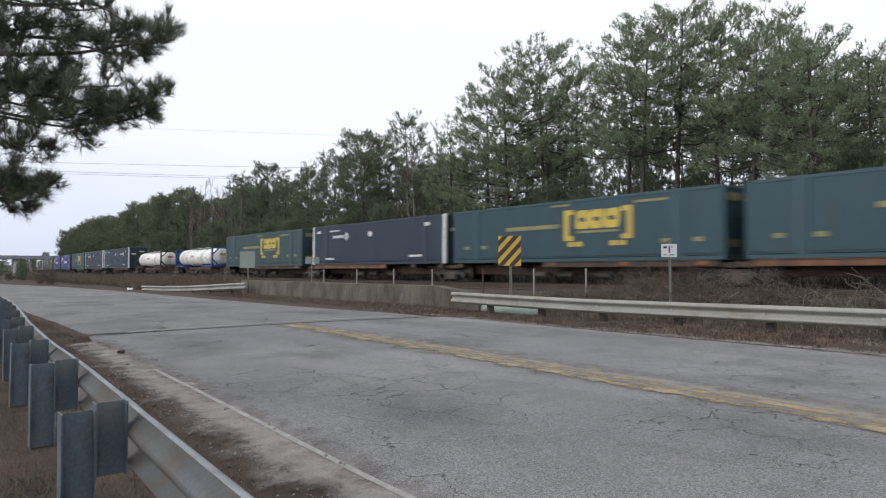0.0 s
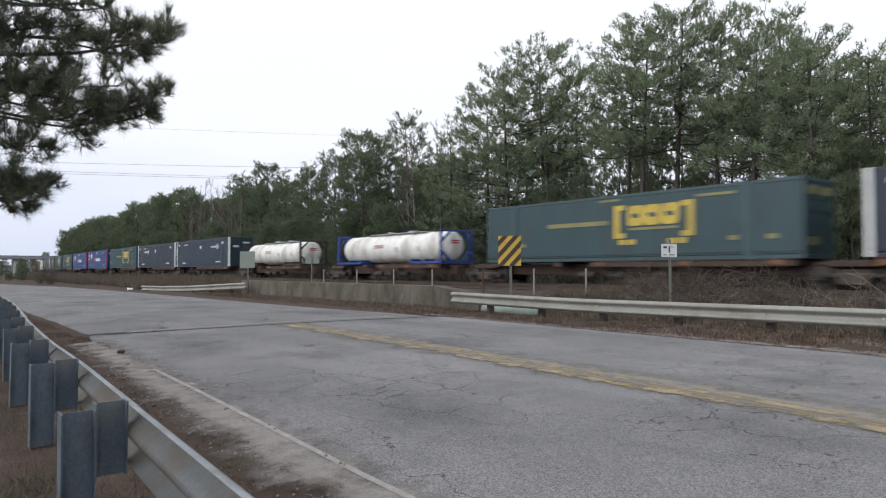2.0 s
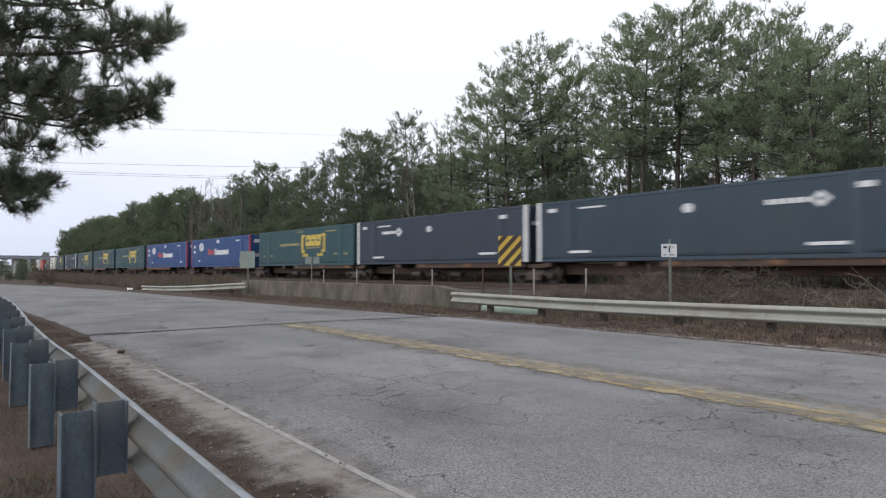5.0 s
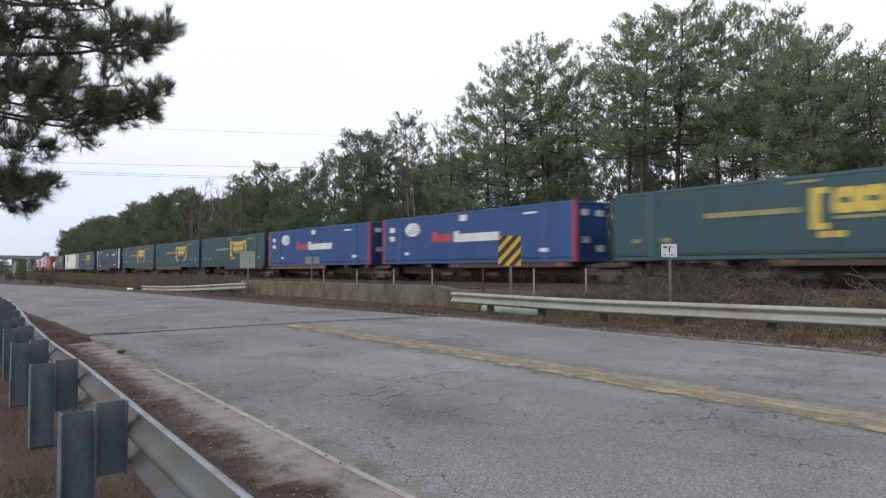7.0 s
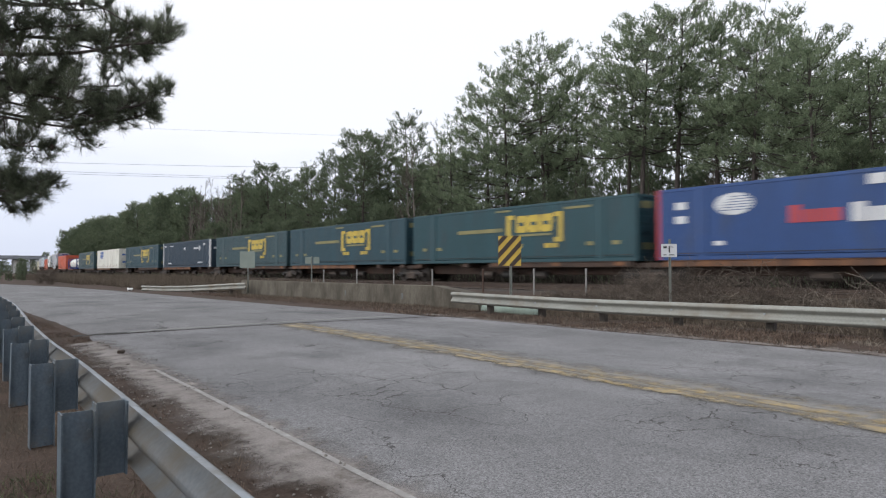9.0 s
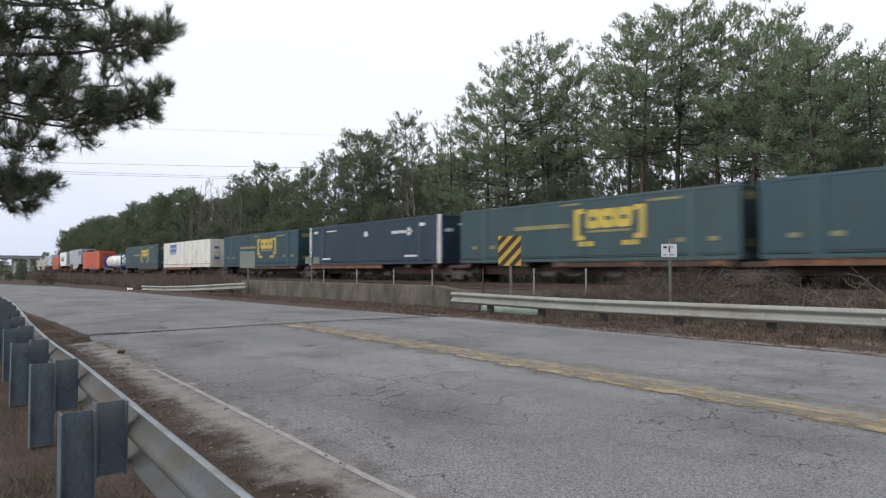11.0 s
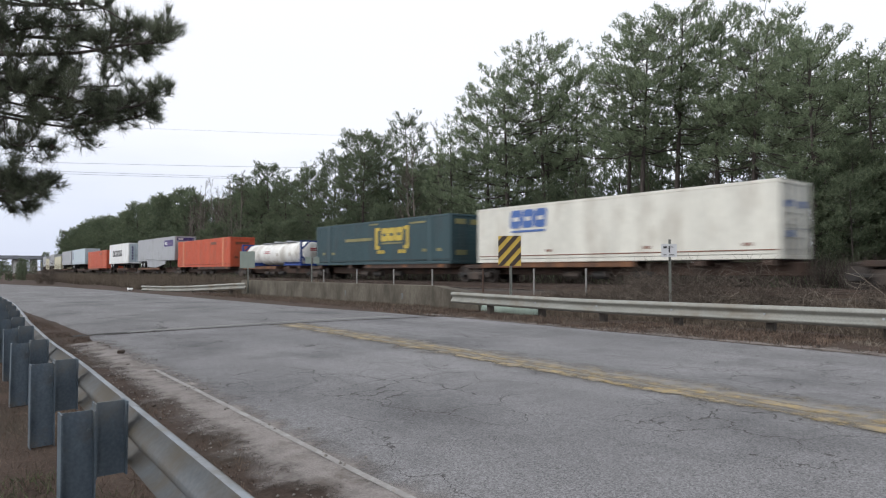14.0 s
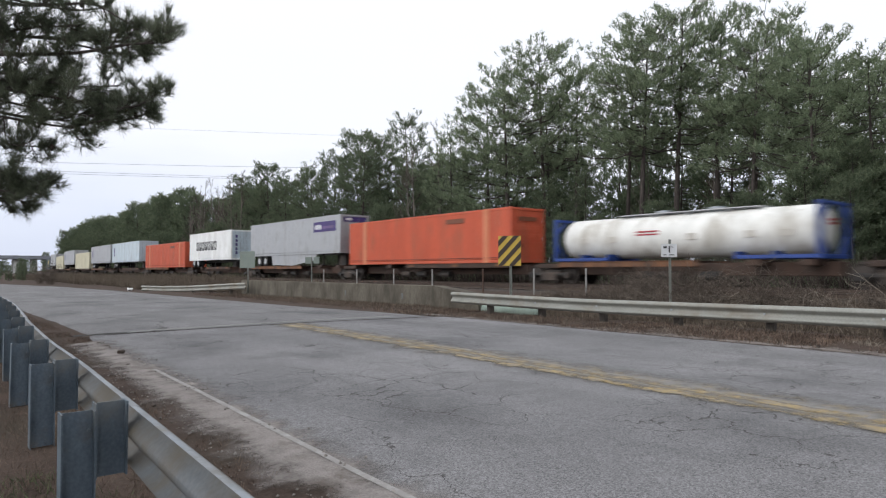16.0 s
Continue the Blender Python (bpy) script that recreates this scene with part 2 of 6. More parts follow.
for m in (M_needles, M_needles_shaded, M_needles_near):
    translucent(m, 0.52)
M_cone = surface("pine_cone", (0.02, 0.015, 0.012), (0.06, 0.04, 0.03), scale=20, rough=0.9)
M_dead = surface("dead_grass", (0.065, 0.052, 0.04), (0.19, 0.155, 0.118), scale=1.0, rough=0.9, bump=0, grain=6, island=0.4, spec=0.2)
M_straw = surface("pine_straw_litter", (0.06, 0.044, 0.036), (0.19, 0.14, 0.108), scale=1.5, rough=0.95, bump=0, grain=6, island=0.5, spec=0.15)
M_stalk = surface("pale_dead_stalks", (0.12, 0.1, 0.08), (0.27, 0.235, 0.195), scale=2, rough=0.9, bump=0, grain=8, island=0.4, spec=0.2)
M_bramble = surface("bramble_stems", (0.055, 0.045, 0.037), (0.16, 0.132, 0.108), scale=1.5, rough=0.9, bump=0, grain=8, island=0.5, spec=0.2)
M_twig = surface("bare_twigs", (0.042, 0.034, 0.03), (0.125, 0.103, 0.088), scale=1.5, rough=0.9, bump=0, grain=8, island=0.4, spec=0.2)
M_green_weed = surface("green_weeds", (0.04, 0.06, 0.025), (0.11, 0.14, 0.06), scale=1.5, rough=0.7, bump=0, grain=8, island=0.4)
M_rail = surface("worn_rail_steel", (0.05, 0.036, 0.03), (0.11, 0.082, 0.066), scale=3, rough=0.6, metal=0.5, bump=0.1)
M_railtop = surface("polished_rail_head", (0.45, 0.45, 0.46), (0.65, 0.65, 0.66), scale=4, rough=0.25, metal=0.9, bump=0.02)
M_tie = surface("creosoted_timber", (0.035, 0.03, 0.026), (0.09, 0.078, 0.066), scale=4, rough=0.9, bump=0.5)
M_black = surface("black_steel", (0.012, 0.012, 0.012), (0.04, 0.036, 0.033), scale=2, rough=0.7, bump=0.1, dirt=(0.09, 0.065, 0.05), dirt_amount=0.3)
M_car_brown = paint("rusty_brown_car_paint", (0.07, 0.04, 0.028), dirt=(0.036, 0.027, 0.022), amount=0.45, rough=0.75)
M_car_orange = paint("faded_orange_car_paint", (0.19, 0.085, 0.038), dirt=(0.06, 0.036, 0.027), amount=0.5, rough=0.7)
M_wheel = surface("wheel_steel", (0.022, 0.019, 0.017), (0.065, 0.054, 0.047), scale=3, rough=0.6, metal=0.5)
M_teal = paint("grey_teal_paint", (0.022, 0.059, 0.077), dirt=(0.027, 0.052, 0.063), amount=0.35)
M_teal_green = paint("faded_teal_paint", (0.033, 0.068, 0.078), dirt=(0.036, 0.056, 0.062), amount=0.35)
M_deep_teal = paint("green_teal_paint", (0.018, 0.060, 0.073), dirt=(0.026, 0.052, 0.062), amount=0.35)
M_navy = paint("faded_navy_paint", (0.020, 0.033, 0.055), dirt=(0.027, 0.036, 0.052), amount=0.35)
M_navy_blue = paint("dark_blue_paint", (0.017, 0.036, 0.058), dirt=(0.026, 0.042, 0.056), amount=0.3)
M_blue = paint("bright_blue_paint", (0.018, 0.058, 0.185), dirt=(0.030, 0.055, 0.13), amount=0.25)
M_tank_blue = paint("tank_frame_blue", (0.02, 0.055, 0.24), dirt=(0.03, 0.05, 0.13), amount=0.3)
M_orange = paint("safety_orange_paint", (0.52, 0.096, 0.043), dirt=(0.36, 0.095, 0.048), amount=0.3)
M_orange_pale = paint("faded_orange_band", (0.57, 0.20, 0.10), dirt=(0.42, 0.15, 0.08), amount=0.3)
M_white = paint("off_white_paint", (0.66, 0.65, 0.58), dirt=(0.46, 0.43, 0.37), amount=0.3)
M_clean_white = paint("white_paint", (0.78, 0.79, 0.78), dirt=(0.6, 0.59, 0.55), amount=0.2)
M_tank_white = paint("tank_cladding_white", (0.78, 0.78, 0.745), dirt=(0.42, 0.395, 0.345), amount=0.42)
M_cream = paint("cream_paint", (0.58, 0.55, 0.40), dirt=(0.42, 0.38, 0.28), amount=0.3)
M_silver = surface("brushed_trailer_aluminium", (0.36, 0.37, 0.385), (0.47, 0.48, 0.495), scale=1.2, rough=0.45, metal=0.35, bump=0.03, grain=12, dirt=(0.30, 0.30, 0.30), dirt_amount=0.3, stretch=(1, 1, 0.4))
M_paleblue = paint("pale_blue_grey_doors", (0.50, 0.58, 0.63), dirt=(0.4, 0.44, 0.47), amount=0.3)
M_mark_yellow = paint("marking_yellow", (0.50, 0.37, 0.06), dirt=(0.33, 0.26, 0.07), amount=0.25)
M_mark_dull = paint("faded_yellow_marking", (0.22, 0.20, 0.085), dirt=(0.13, 0.14, 0.08), amount=0.35)
M_mark_white = paint("marking_white", (0.60, 0.61, 0.62), dirt=(0.42, 0.42, 0.44), amount=0.25)
M_mark_red = paint("marking_red", (0.38, 0.048, 0.062), dirt=(0.29, 0.05, 0.058), amount=0.2)
M_mark_blue = paint("marking_blue", (0.06, 0.13, 0.36), dirt=(0.12, 0.18, 0.36), amount=0.2)
M_mark_black = paint("marking_black", (0.03, 0.03, 0.032), dirt=(0.08, 0.08, 0.08), amount=0.2)
M_mark_purple = paint("marking_purple", (0.06, 0.04, 0.16), dirt=(0.09, 0.07, 0.18), amount=0.2)
M_mark_brown = paint("marking_brown", (0.17, 0.06, 0.03), dirt=(0.22, 0.07, 0.035), amount=0.2)
M_sign_yellow = paint("sign_yellow", (0.52, 0.36, 0.06), dirt=(0.5, 0.34, 0.05), amount=0.15)
M_sign_black = paint("sign_black", (0.045, 0.03, 0.02), dirt=(0.07, 0.05, 0.03), amount=0.15)
M_sign_back = surface("bare_aluminium_sign_back", (0.14, 0.168, 0.15), (0.19, 0.222, 0.198), scale=3, rough=0.55, metal=0.4, bump=0.03)
M_sign_pole = surface("grey_green_sign_pole", (0.17, 0.18, 0.16), (0.30, 0.31, 0.28), scale=5, rough=0.65, metal=0.3)
M_green_conc = paint("pale_green_paint_on_pipe", (0.34, 0.42, 0.36), dirt=(0.25, 0.28, 0.24), amount=0.3, rough=0.8)
M_tyre = surface("tyre_rubber", (0.015, 0.015, 0.015), (0.04, 0.04, 0.04), scale=6, rough=0.85)
M_bridge = surface("grey_bridge_steel", (0.17, 0.18, 0.2), (0.25, 0.26, 0.28), scale=0.5, rough=0.8)
M_pier = surface("pale_pier_concrete", (0.55, 0.54, 0.52), (0.72, 0.71, 0.68), scale=0.5, rough=0.9)
M_cable = surface("dark_cable", (0.08, 0.08, 0.09), (0.14, 0.14, 0.15), scale=2, rough=0.7, bump=0)
M_bag = surface("white_plastic_bag", (0.5, 0.5, 0.49), (0.74, 0.74, 0.73), scale=8, rough=0.5)


# ---- mesh helpers ----
class Shape:
    """Collects vertices and faces, with a material slot for each face."""

    def __init__(self):
        self.v, self.f, self.m = [], [], []

    def face(self, pts, m=0):
        k = len(self.v)
        self.v.extend(tuple(p) for p in pts)
        self.f.append(tuple(range(k, k + len(pts))))
        self.m.append(m)

    def box(self, x0, x1, y0, y1, z0, z1, m=0):
        k = len(self.v)
        self.v.extend([(x0, y0, z0), (x1, y0, z0), (x1, y1, z0), (x0, y1, z0), (x0, y0, z1), (x1, y0, z1), (x1, y1, z1), (x0, y1, z1)])
        for q in ((0, 3, 2, 1), (4, 5, 6, 7), (0, 1, 5, 4), (1, 2, 6, 5), (2, 3, 7, 6), (3, 0, 4, 7)):
            self.f.append(tuple(k + i for i in q))
            self.m.append(m)
        return self

    def cbox(self, x0, x1, y0, y1, z0, z1, b=0.02, m=0):
        """A box with chamfered edges."""
        k, ids = len(self.v), {}
        for i, x in enumerate((x0, x1)):
            for j, y in enumerate((y0, y1)):
                for h, z in enumerate((z0, z1)):
                    ix, iy, iz = x + b * (1 - 2 * i), y + b * (1 - 2 * j), z + b * (1 - 2 * h)
                    for ax, p in enumerate(((x, iy, iz), (ix, y, iz), (ix, iy, z))):
                        ids[i, j, h, ax] = len(self.v)
                        self.v.append(p)
        add = lambda *q: (self.f.append(tuple(q)), self.m.append(m))
        for s in (0, 1):
            for ax in range(3):
                ring = []
                for a, c in ((0, 0), (1, 0), (1, 1), (0, 1)):
                    c3 = [a, c]
                    c3.insert(ax, s)
                    ring.append(ids[(*c3, ax)])
                add(*(ring if (s == 1) != (ax == 1) else ring[::-1]))
        for ax in range(3):
            o1, o2 = [a for a in range(3) if a != ax]
            for s1 in (0, 1):
                for s2 in (0, 1):
                    c0, c1 = [0, 0, 0], [0, 0, 0]
                    c0[o1] = c1[o1] = s1
                    c0[o2] = c1[o2] = s2
                    c1[ax] = 1
                    add(ids[(*c0, o1)], ids[(*c1, o1)], ids[(*c1, o2)], ids[(*c0, o2)])
        for i in (0, 1):
            for j in (0, 1):
                for h in (0, 1):
                    add(ids[i, j, h, 0], ids[i, j, h, 1], ids[i, j, h, 2])
        return self

    def tube(self, pts, radii, n=8, m=0, cap=True):
        pts = [Vector(p) for p in pts]
        k, up = len(self.v), Vector((0.13, 0.31, 1.0))
        for i, p in enumerate(pts):
            d = (pts[min(i + 1, len(pts) - 1)] - pts[max(i - 1, 0)]).normalized()
            a = d.cross(up if abs(d.normalized().dot(up.normalized())) < 0.95 else Vector((1, 0.2, 0))).normalized()
            c = d.cross(a)
            r = radii[i] if hasattr(radii, "__len__") else radii
            for j in range(n):
                t = 2 * math.pi * j / n
                self.v.append(tuple(p + (a * math.cos(t) + c * math.sin(t)) * r))
        for i in range(len(pts) - 1):
            for j in range(n):
                q = k + i * n
                self.f.append((q + j, q + (j + 1) % n, q + n + (j + 1) % n, q + n + j))
                self.m.append(m)
        if cap:
            self.f.append(tuple(range(k + n - 1, k - 1, -1)))
            e = k + (len(pts) - 1) * n
            self.f.append(tuple(range(e, e + n)))
            self.m.extend((m, m))
        return self

    def sweep(self, profile, path, m=0, closed=False):
        """Carries a profile of (out, up) along a path of (x, y, z); out is to the path's right-hand side."""
        path = [Vector(p) for p in path]
        k, n = len(self.v), len(profile)
        for i, p in enumerate(path):
            d = path[min(i + 1, len(path) - 1)] - path[max(i - 1, 0)]
            d.z = 0
            d.normalize()
            o = Vector((d.y, -d.x, 0))
            for u, z in profile:
                self.v.append(tuple(p + o * u + Vector((0, 0, z))))
        for i in range(len(path) - 1):
            for j in range(n if closed else n - 1):
                a, c = k + i * n + j, k + i * n + (j + 1) % n
                self.f.append((a, c, c + n, a + n))
                self.m.append(m)
        if closed:
            self.f.append(tuple(range(k, k + n)))
            self.f.append(tuple(range(k + (len(path) - 1) * n, k + len(path) * n))[::-1])
            self.m.extend((m, m))
        return self

    def mesh(self, name, *mats, smooth=False):
        me = bpy.data.meshes.new(name)
        me.from_pydata(self.v, [], self.f)
        for mt in mats:
            me.materials.append(mt)
        me.polygons.foreach_set("material_index", self.m)
        if smooth:
            me.polygons.foreach_set("use_smooth", [True] * len(self.f))
        me.update()
        return me


def solid(name, shape, *mats, smooth=False):
    return new(name, shape.mesh(name, *mats, smooth=smooth))


def part(name, shape, material, parent, label="", smooth=False, at=None):
    mats = material if isinstance(material, tuple) else (material,)
    ob = solid(name, shape, *mats, smooth=smooth)
    ob.parent = parent
    if at:
        ob.location = at
    if label:
        ob["label"] = label
    return ob


def share(name, mesh, parent, at=(0, 0, 0)):
    ob = new(name, mesh)
    ob.parent = parent
    ob.location = at
    return ob


def thing(name, label, category, group="", at=(0, 0, 0)):
    ob = tagged(new(name), label, category, group)
    ob.location = at
    return ob


def lerp(table, x):
    """Piecewise linear through rows (x, value), x falling or rising."""
    xs = sorted(table)
    return float(np.interp(x, [a for a, _ in xs], [c for _, c in xs]))


# ---- the lie of the land ----
FAR_EDGE = [(60, 9.0), (20, 10.35), (-3.4, 10.65), (-13, 11.0), (-16, 10.9), (-20, 10.45), (-28, 10.25), (-42, 9.9), (-57, 9.0), (-73, 6.4), (-90, 2.0), (-115, -8), (-160, -30), (-400, -160)]
NEAR_EDGE = [(60, -0.6), (20, 1.0), (-2.7, 1.98), (-7.1, 2.18), (-13.5, 2.55), (-20.5, 2.6), (-36, 2.5), (-42, 2.3), (-57, 1.4), (-73, -1.4), (-90, -6.0), (-115, -16), (-160, -40), (-400, -172)]
RAIL_TOP = 0.57
FACE_Y = 24.09  # the boxes' near faces, on the straight
TRACK_Y = FACE_Y + 1.22
CURVE_X, CURVE_R, CURVE_LEN = -100.0, 1200.0, 110.0


def track(s, off=0.0):
    """The point off metres to the far side of the near faces' line, at s along the track, and the heading."""
    if s > CURVE_X:
        return Vector((s, FACE_Y + off, 0)), 0.0
    d = min(CURVE_X - s, CURVE_LEN)
    a, rest = d / CURVE_R, max(CURVE_X - s - CURVE_LEN, 0)
    p = Vector((CURVE_X - CURVE_R * math.sin(a), FACE_Y + CURVE_R * (1 - math.cos(a)), 0))
    p += Vector((-math.cos(a), math.sin(a), 0)) * rest
    return p + Vector((math.sin(a), math.cos(a), 0)) * off, -a


def track_shift(x):
    """How far the line has bent to the far side at x."""
    d = max(CURVE_X - x, 0)
    e = min(d, CURVE_LEN)
    return e * e / (2 * CURVE_R) + (d - e) * CURVE_LEN / CURVE_R


def ground_z(x, y):
    n, f = lerp(NEAR_EDGE, x), lerp(FAR_EDGE, x)
    rough = 0.05 * noise.noise((x * 0.5, y * 0.5, 3.0)) + 0.1 * noise.noise((x * 0.08, y * 0.08, 9.0))
    if y < n:
        d = n - y
        near = -0.012 - 0.11 * min(d / 1.2, 1) - 0.03 * max(d - 1.2, 0) ** 0.9 if d < 40 else -0.8
        return near + (rough * min(d, 1) * 0.5)
    if y < f:
        return -0.035
    d = y - f
    yt = y - track_shift(x)
    # verge, then a shallow ditch, then the railway bank
    z = -0.015 + 0.05 * min(d, 1.0)
    if yt > 13.2:
        z += -0.25 * math.exp(-((yt - 14.6) / 1.0) ** 2) * (1 if x > -40 else 0.2)
    bank = RAIL_TOP - 0.23
    if yt > 15.5:
        t = min((yt - 15.5) / 3.2, 1)
        z += (bank - z) * t * t * (3 - 2 * t)
    if yt > 28.2:
        t = min((yt - 28.2) / 4, 1)
        z += -0.5 * t + 0.02 * (yt - 28.2)
    z += rough * min(d, 1) * (0.25 if 18.7 < yt < 28.2 else 1.0)
    return min(z, 4.0)


def axis(breaks):
    out = []
    for a, c, step in breaks:
        out.extend(np.arange(a, c, step))
    return out


def grid(name, xs, ys_of, z_of, material):
    sh = Shape()
    cols = len(ys_of(xs[0]))
    for x in xs:
        for y in ys_of(x):
            sh.v.append((x, y, z_of(x, y)))
    for i in range(len(xs) - 1):
        for j in range(cols - 1):
            a = i * cols + j
            sh.f.append((a, a + cols, a + cols + 1, a + 1))
            sh.m.append(0)
    return solid(name, sh, material, smooth=True)


# ground: one sheet to the horizon
GX = axis([(-4000, -800, 400), (-800, -200, 40), (-200, -60, 5), (-60, -30, 1.5), (-30, 6, 0.45), (6, 60, 4), (60, 400, 60), (400, 4001, 600)])
GY = axis([(-4000, -400, 600), (-400, -40, 45), (-40, -4, 3), (-4, 4, 0.3), (4, 11, 1), (11, 20, 0.4), (20, 30, 0.8), (30, 60, 3), (60, 300, 30), (300, 4001, 500)])
ground = tagged(grid("ground", GX, lambda x: GY, ground_z, M_soil), "brown winter soil with dead grass and leaf litter", "ground", kind="structure")

# road: cracked old surface up to a cross joint, paler surface beyond it
JOINT = -13.6


def road_z(x, y):
    n, f = lerp(NEAR_EDGE, x), lerp(FAR_EDGE, x)
    t = (y - n) / (f - n)
    return 0.0 + 0.05 * (1 - (2 * t - 1) ** 2) * 0.6 + 0.006 * noise.noise((x * 0.4, y * 0.4, 0))


def road_cols(x, count=22):
    n, f = lerp(NEAR_EDGE, x), lerp(FAR_EDGE, x)
    return [n + (f - n) * i / (count - 1) + (0.10 * noise.noise((x * 0.9, i * 3.1, 5)) if i in (0, count - 1) else 0) for i in range(count)]


XN = axis([(JOINT, 6, 0.4), (6, 61, 3)])
XF = axis([(-400, -100, 6), (-100, -30, 2), (-30, JOINT + 0.01, 0.5)]) + [JOINT]
road = tagged(grid("road", XN, road_cols, road_z, M_road), "cracked grey asphalt two-lane road surface", "road", kind="structure")
road_far = tagged(grid("road_beyond_joint", XF, road_cols, lambda x, y: road_z(x, y) + (0.012 if lerp(NEAR_EDGE, x) + 0.15 < y < lerp(FAR_EDGE, x) - 0.15 else -0.06), M_road_far), "paler grey asphalt road surface beyond a cross joint", "road", kind="structure")


def ribbon(name, rows, width, material, label, lift=0.0075):
    """A painted line; rows of (x, y) along its middle."""
    sh = Shape()
    for x, y in rows:
        for w in (-width / 2, width / 2):
            sh.v.append((x, y + w, road_z(x, y + w) + lift))
    for i in range(len(rows) - 1):
        sh.f.append((2 * i, 2 * i + 2, 2 * i + 3, 2 * i + 1))
        sh.m.append(0)
    return tagged(solid(name, sh, material), label, "road marking", kind="structure")


def centre(x):
    return 5.73 - 0.066 * (x + 1.9)


LX = [JOINT + 0.1 + i * 0.5 for i in range(50)]
for k, off in enumerate((-0.135, 0.135)):
    ribbon("centre_line", [(x, centre(x) + off + 0.006 * noise.noise((x, off * 9, 3))) for x in LX], 0.24, M_yellow[k], "worn double yellow centre line on asphalt", 0.0105)
ribbon("faded_centre_line", [(x, 5.93 - 0.05 * (x + 1.9) + 0.04 * noise.noise((x, 0, 0))) for x in LX], 1.4, M_yellow_old, "faded older yellow centre line on asphalt", 0.0065)
ribbon("edge_line", [(x, 2.07 - 0.046 * (x + 2.88) + 0.006 * noise.noise((x * 1.3, 7, 0))) for x in LX if x > -8.6], 0.05, M_white_line, "worn white edge line on asphalt")

# joint: a raised ragged tar seam across the road
def joint_rows(a, c, lift):
    rows = []
    for i in range(int((c - a) / 0.085) + 1):
        y = a + i * 0.085
        rows.append((JOINT - 0.05 - 0.22 * (y - 2.3) / 3.2 + 0.09 * noise.noise((y * 2, 1, 1)) + 0.04 * noise.noise((y * 9, 4, 1)), y, lift + road_z(JOINT, y) + 0.008 * noise.noise((y * 3, 9, 2))))
    return rows


sh = Shape().sweep([(-0.05, 0.0), (-0.03, 0.016), (0.03, 0.016), (0.05, 0.0)], joint_rows(2.3, 3.3, 0.008))
tagged(solid("road_joint", sh, surface("dark_tar", (0.03, 0.03, 0.03), (0.09, 0.085, 0.08), rough=0.8)), "dark broken tar joint across the road", "road joint", kind="structure")
sh = Shape().sweep([(-0.03, 0.0), (-0.015, 0.012), (0.015, 0.012), (0.03, 0.0)], joint_rows(3.3, 9.6, 0.016))
tagged(solid("road_joint_lip", sh, surface("pale_joint_lip", (0.22, 0.215, 0.205), (0.34, 0.33, 0.315), rough=0.9)), "thin pale worn lip of the joint across the road", "road joint", kind="structure")


# gravel shoulder along the near edge
def shoulder_cols(x):
    n = lerp(NEAR_EDGE, x)
    return [n - 0.62 + 1.1 * i / 11 for i in range(12)]


def shoulder_z(x, y):
    n = lerp(NEAR_EDGE, x)
    if y > n:
        return road_z(x, y) + 0.004
    return max(ground_z(x, y), -0.08) + 0.02


shoulder = tagged(grid("shoulder", axis([(-12.6, 6, 0.3)]), shoulder_cols, shoulder_z, M_gravel), "pale dusty gravel shoulder", "shoulder", kind="structure")

# sandy strip at the far edge
sand = tagged(grid("far_shoulder", axis([(-15, 9, 0.4)]), lambda x: [lerp(FAR_EDGE, x) - 0.3 + 0.9 * i / 9 for i in range(10)],
                   lambda x, y: road_z(x, y) + 0.004 if y < lerp(FAR_EDGE, x) - 0.06 else max(ground_z(x, y), -0.03) + 0.022, M_sand), "thin sandy dust along the far road edge", "shoulder", kind="structure")

# railway bed with two tracks
bed = Shape()
for s in axis([(-520, -40, 8), (-40, 40, 2)]):
    for off, z in ((-6.6, RAIL_TOP - 0.75), (-5.0, RAIL_TOP - 0.2), (-2.8, RAIL_TOP - 0.16), (-0.2, RAIL_TOP - 0.2), (1.2, RAIL_TOP - 0.16), (3.4, RAIL_TOP - 0.2), (5.2, RAIL_TOP - 0.75)):
        p, _ = track(s, off)
        bed.v.append((p.x, p.y, z + 0.03 * noise.noise((s, off, 2))))
nb = len(bed.v) // 7
for i in range(nb - 1):
    for j in range(6):
        a = i * 7 + j
        bed.f.append((a, a + 7, a + 8, a + 1))
        bed.m.append(0)
tagged(solid("railway_bed", bed, M_ballast, smooth=True), "grey brown ballast bed of a double track", "ballast", kind="structure")
RAIL = [(-0.07, -0.17), (0.07, -0.17), (0.07, -0.15), (0.012, -0.14), (0.012, -0.04), (0.036, -0.03), (0.036, -0.002), (-0.036, -0.002), (-0.036, -0.03), (-0.012, -0.04), (-0.012, -0.14), (-0.07, -0.15)]
for mid in (1.22, -2.82):
    for side in (-0.7525, 0.7525):
        sh = Shape()
        path = [tuple(track(s, mid + side)[0] + Vector((0, 0, RAIL_TOP))) for s in axis([(-500, -100, 10), (-100, 41, 20)])]
        sh.sweep(RAIL, path, closed=True)
        sh.sweep([(-0.03, 0.0), (0.03, 0.0)], path, m=1)
        tagged(solid("rail", sh, M_rail, M_railtop), "rusty steel rail with a polished head", "rail", kind="structure")
sh = Shape()
for mid in (1.22, -2.82):
    for i in range(330):
        s = 40 - i * 0.6
        p, a = track(s, mid)
        if s > CURVE_X:
            sh.box(p.x - 0.11, p.x + 0.11, p.y - 1.3, p.y + 1.3, RAIL_TOP - 0.3, RAIL_TOP - 0.155 + random.uniform(-0.01, 0.01))
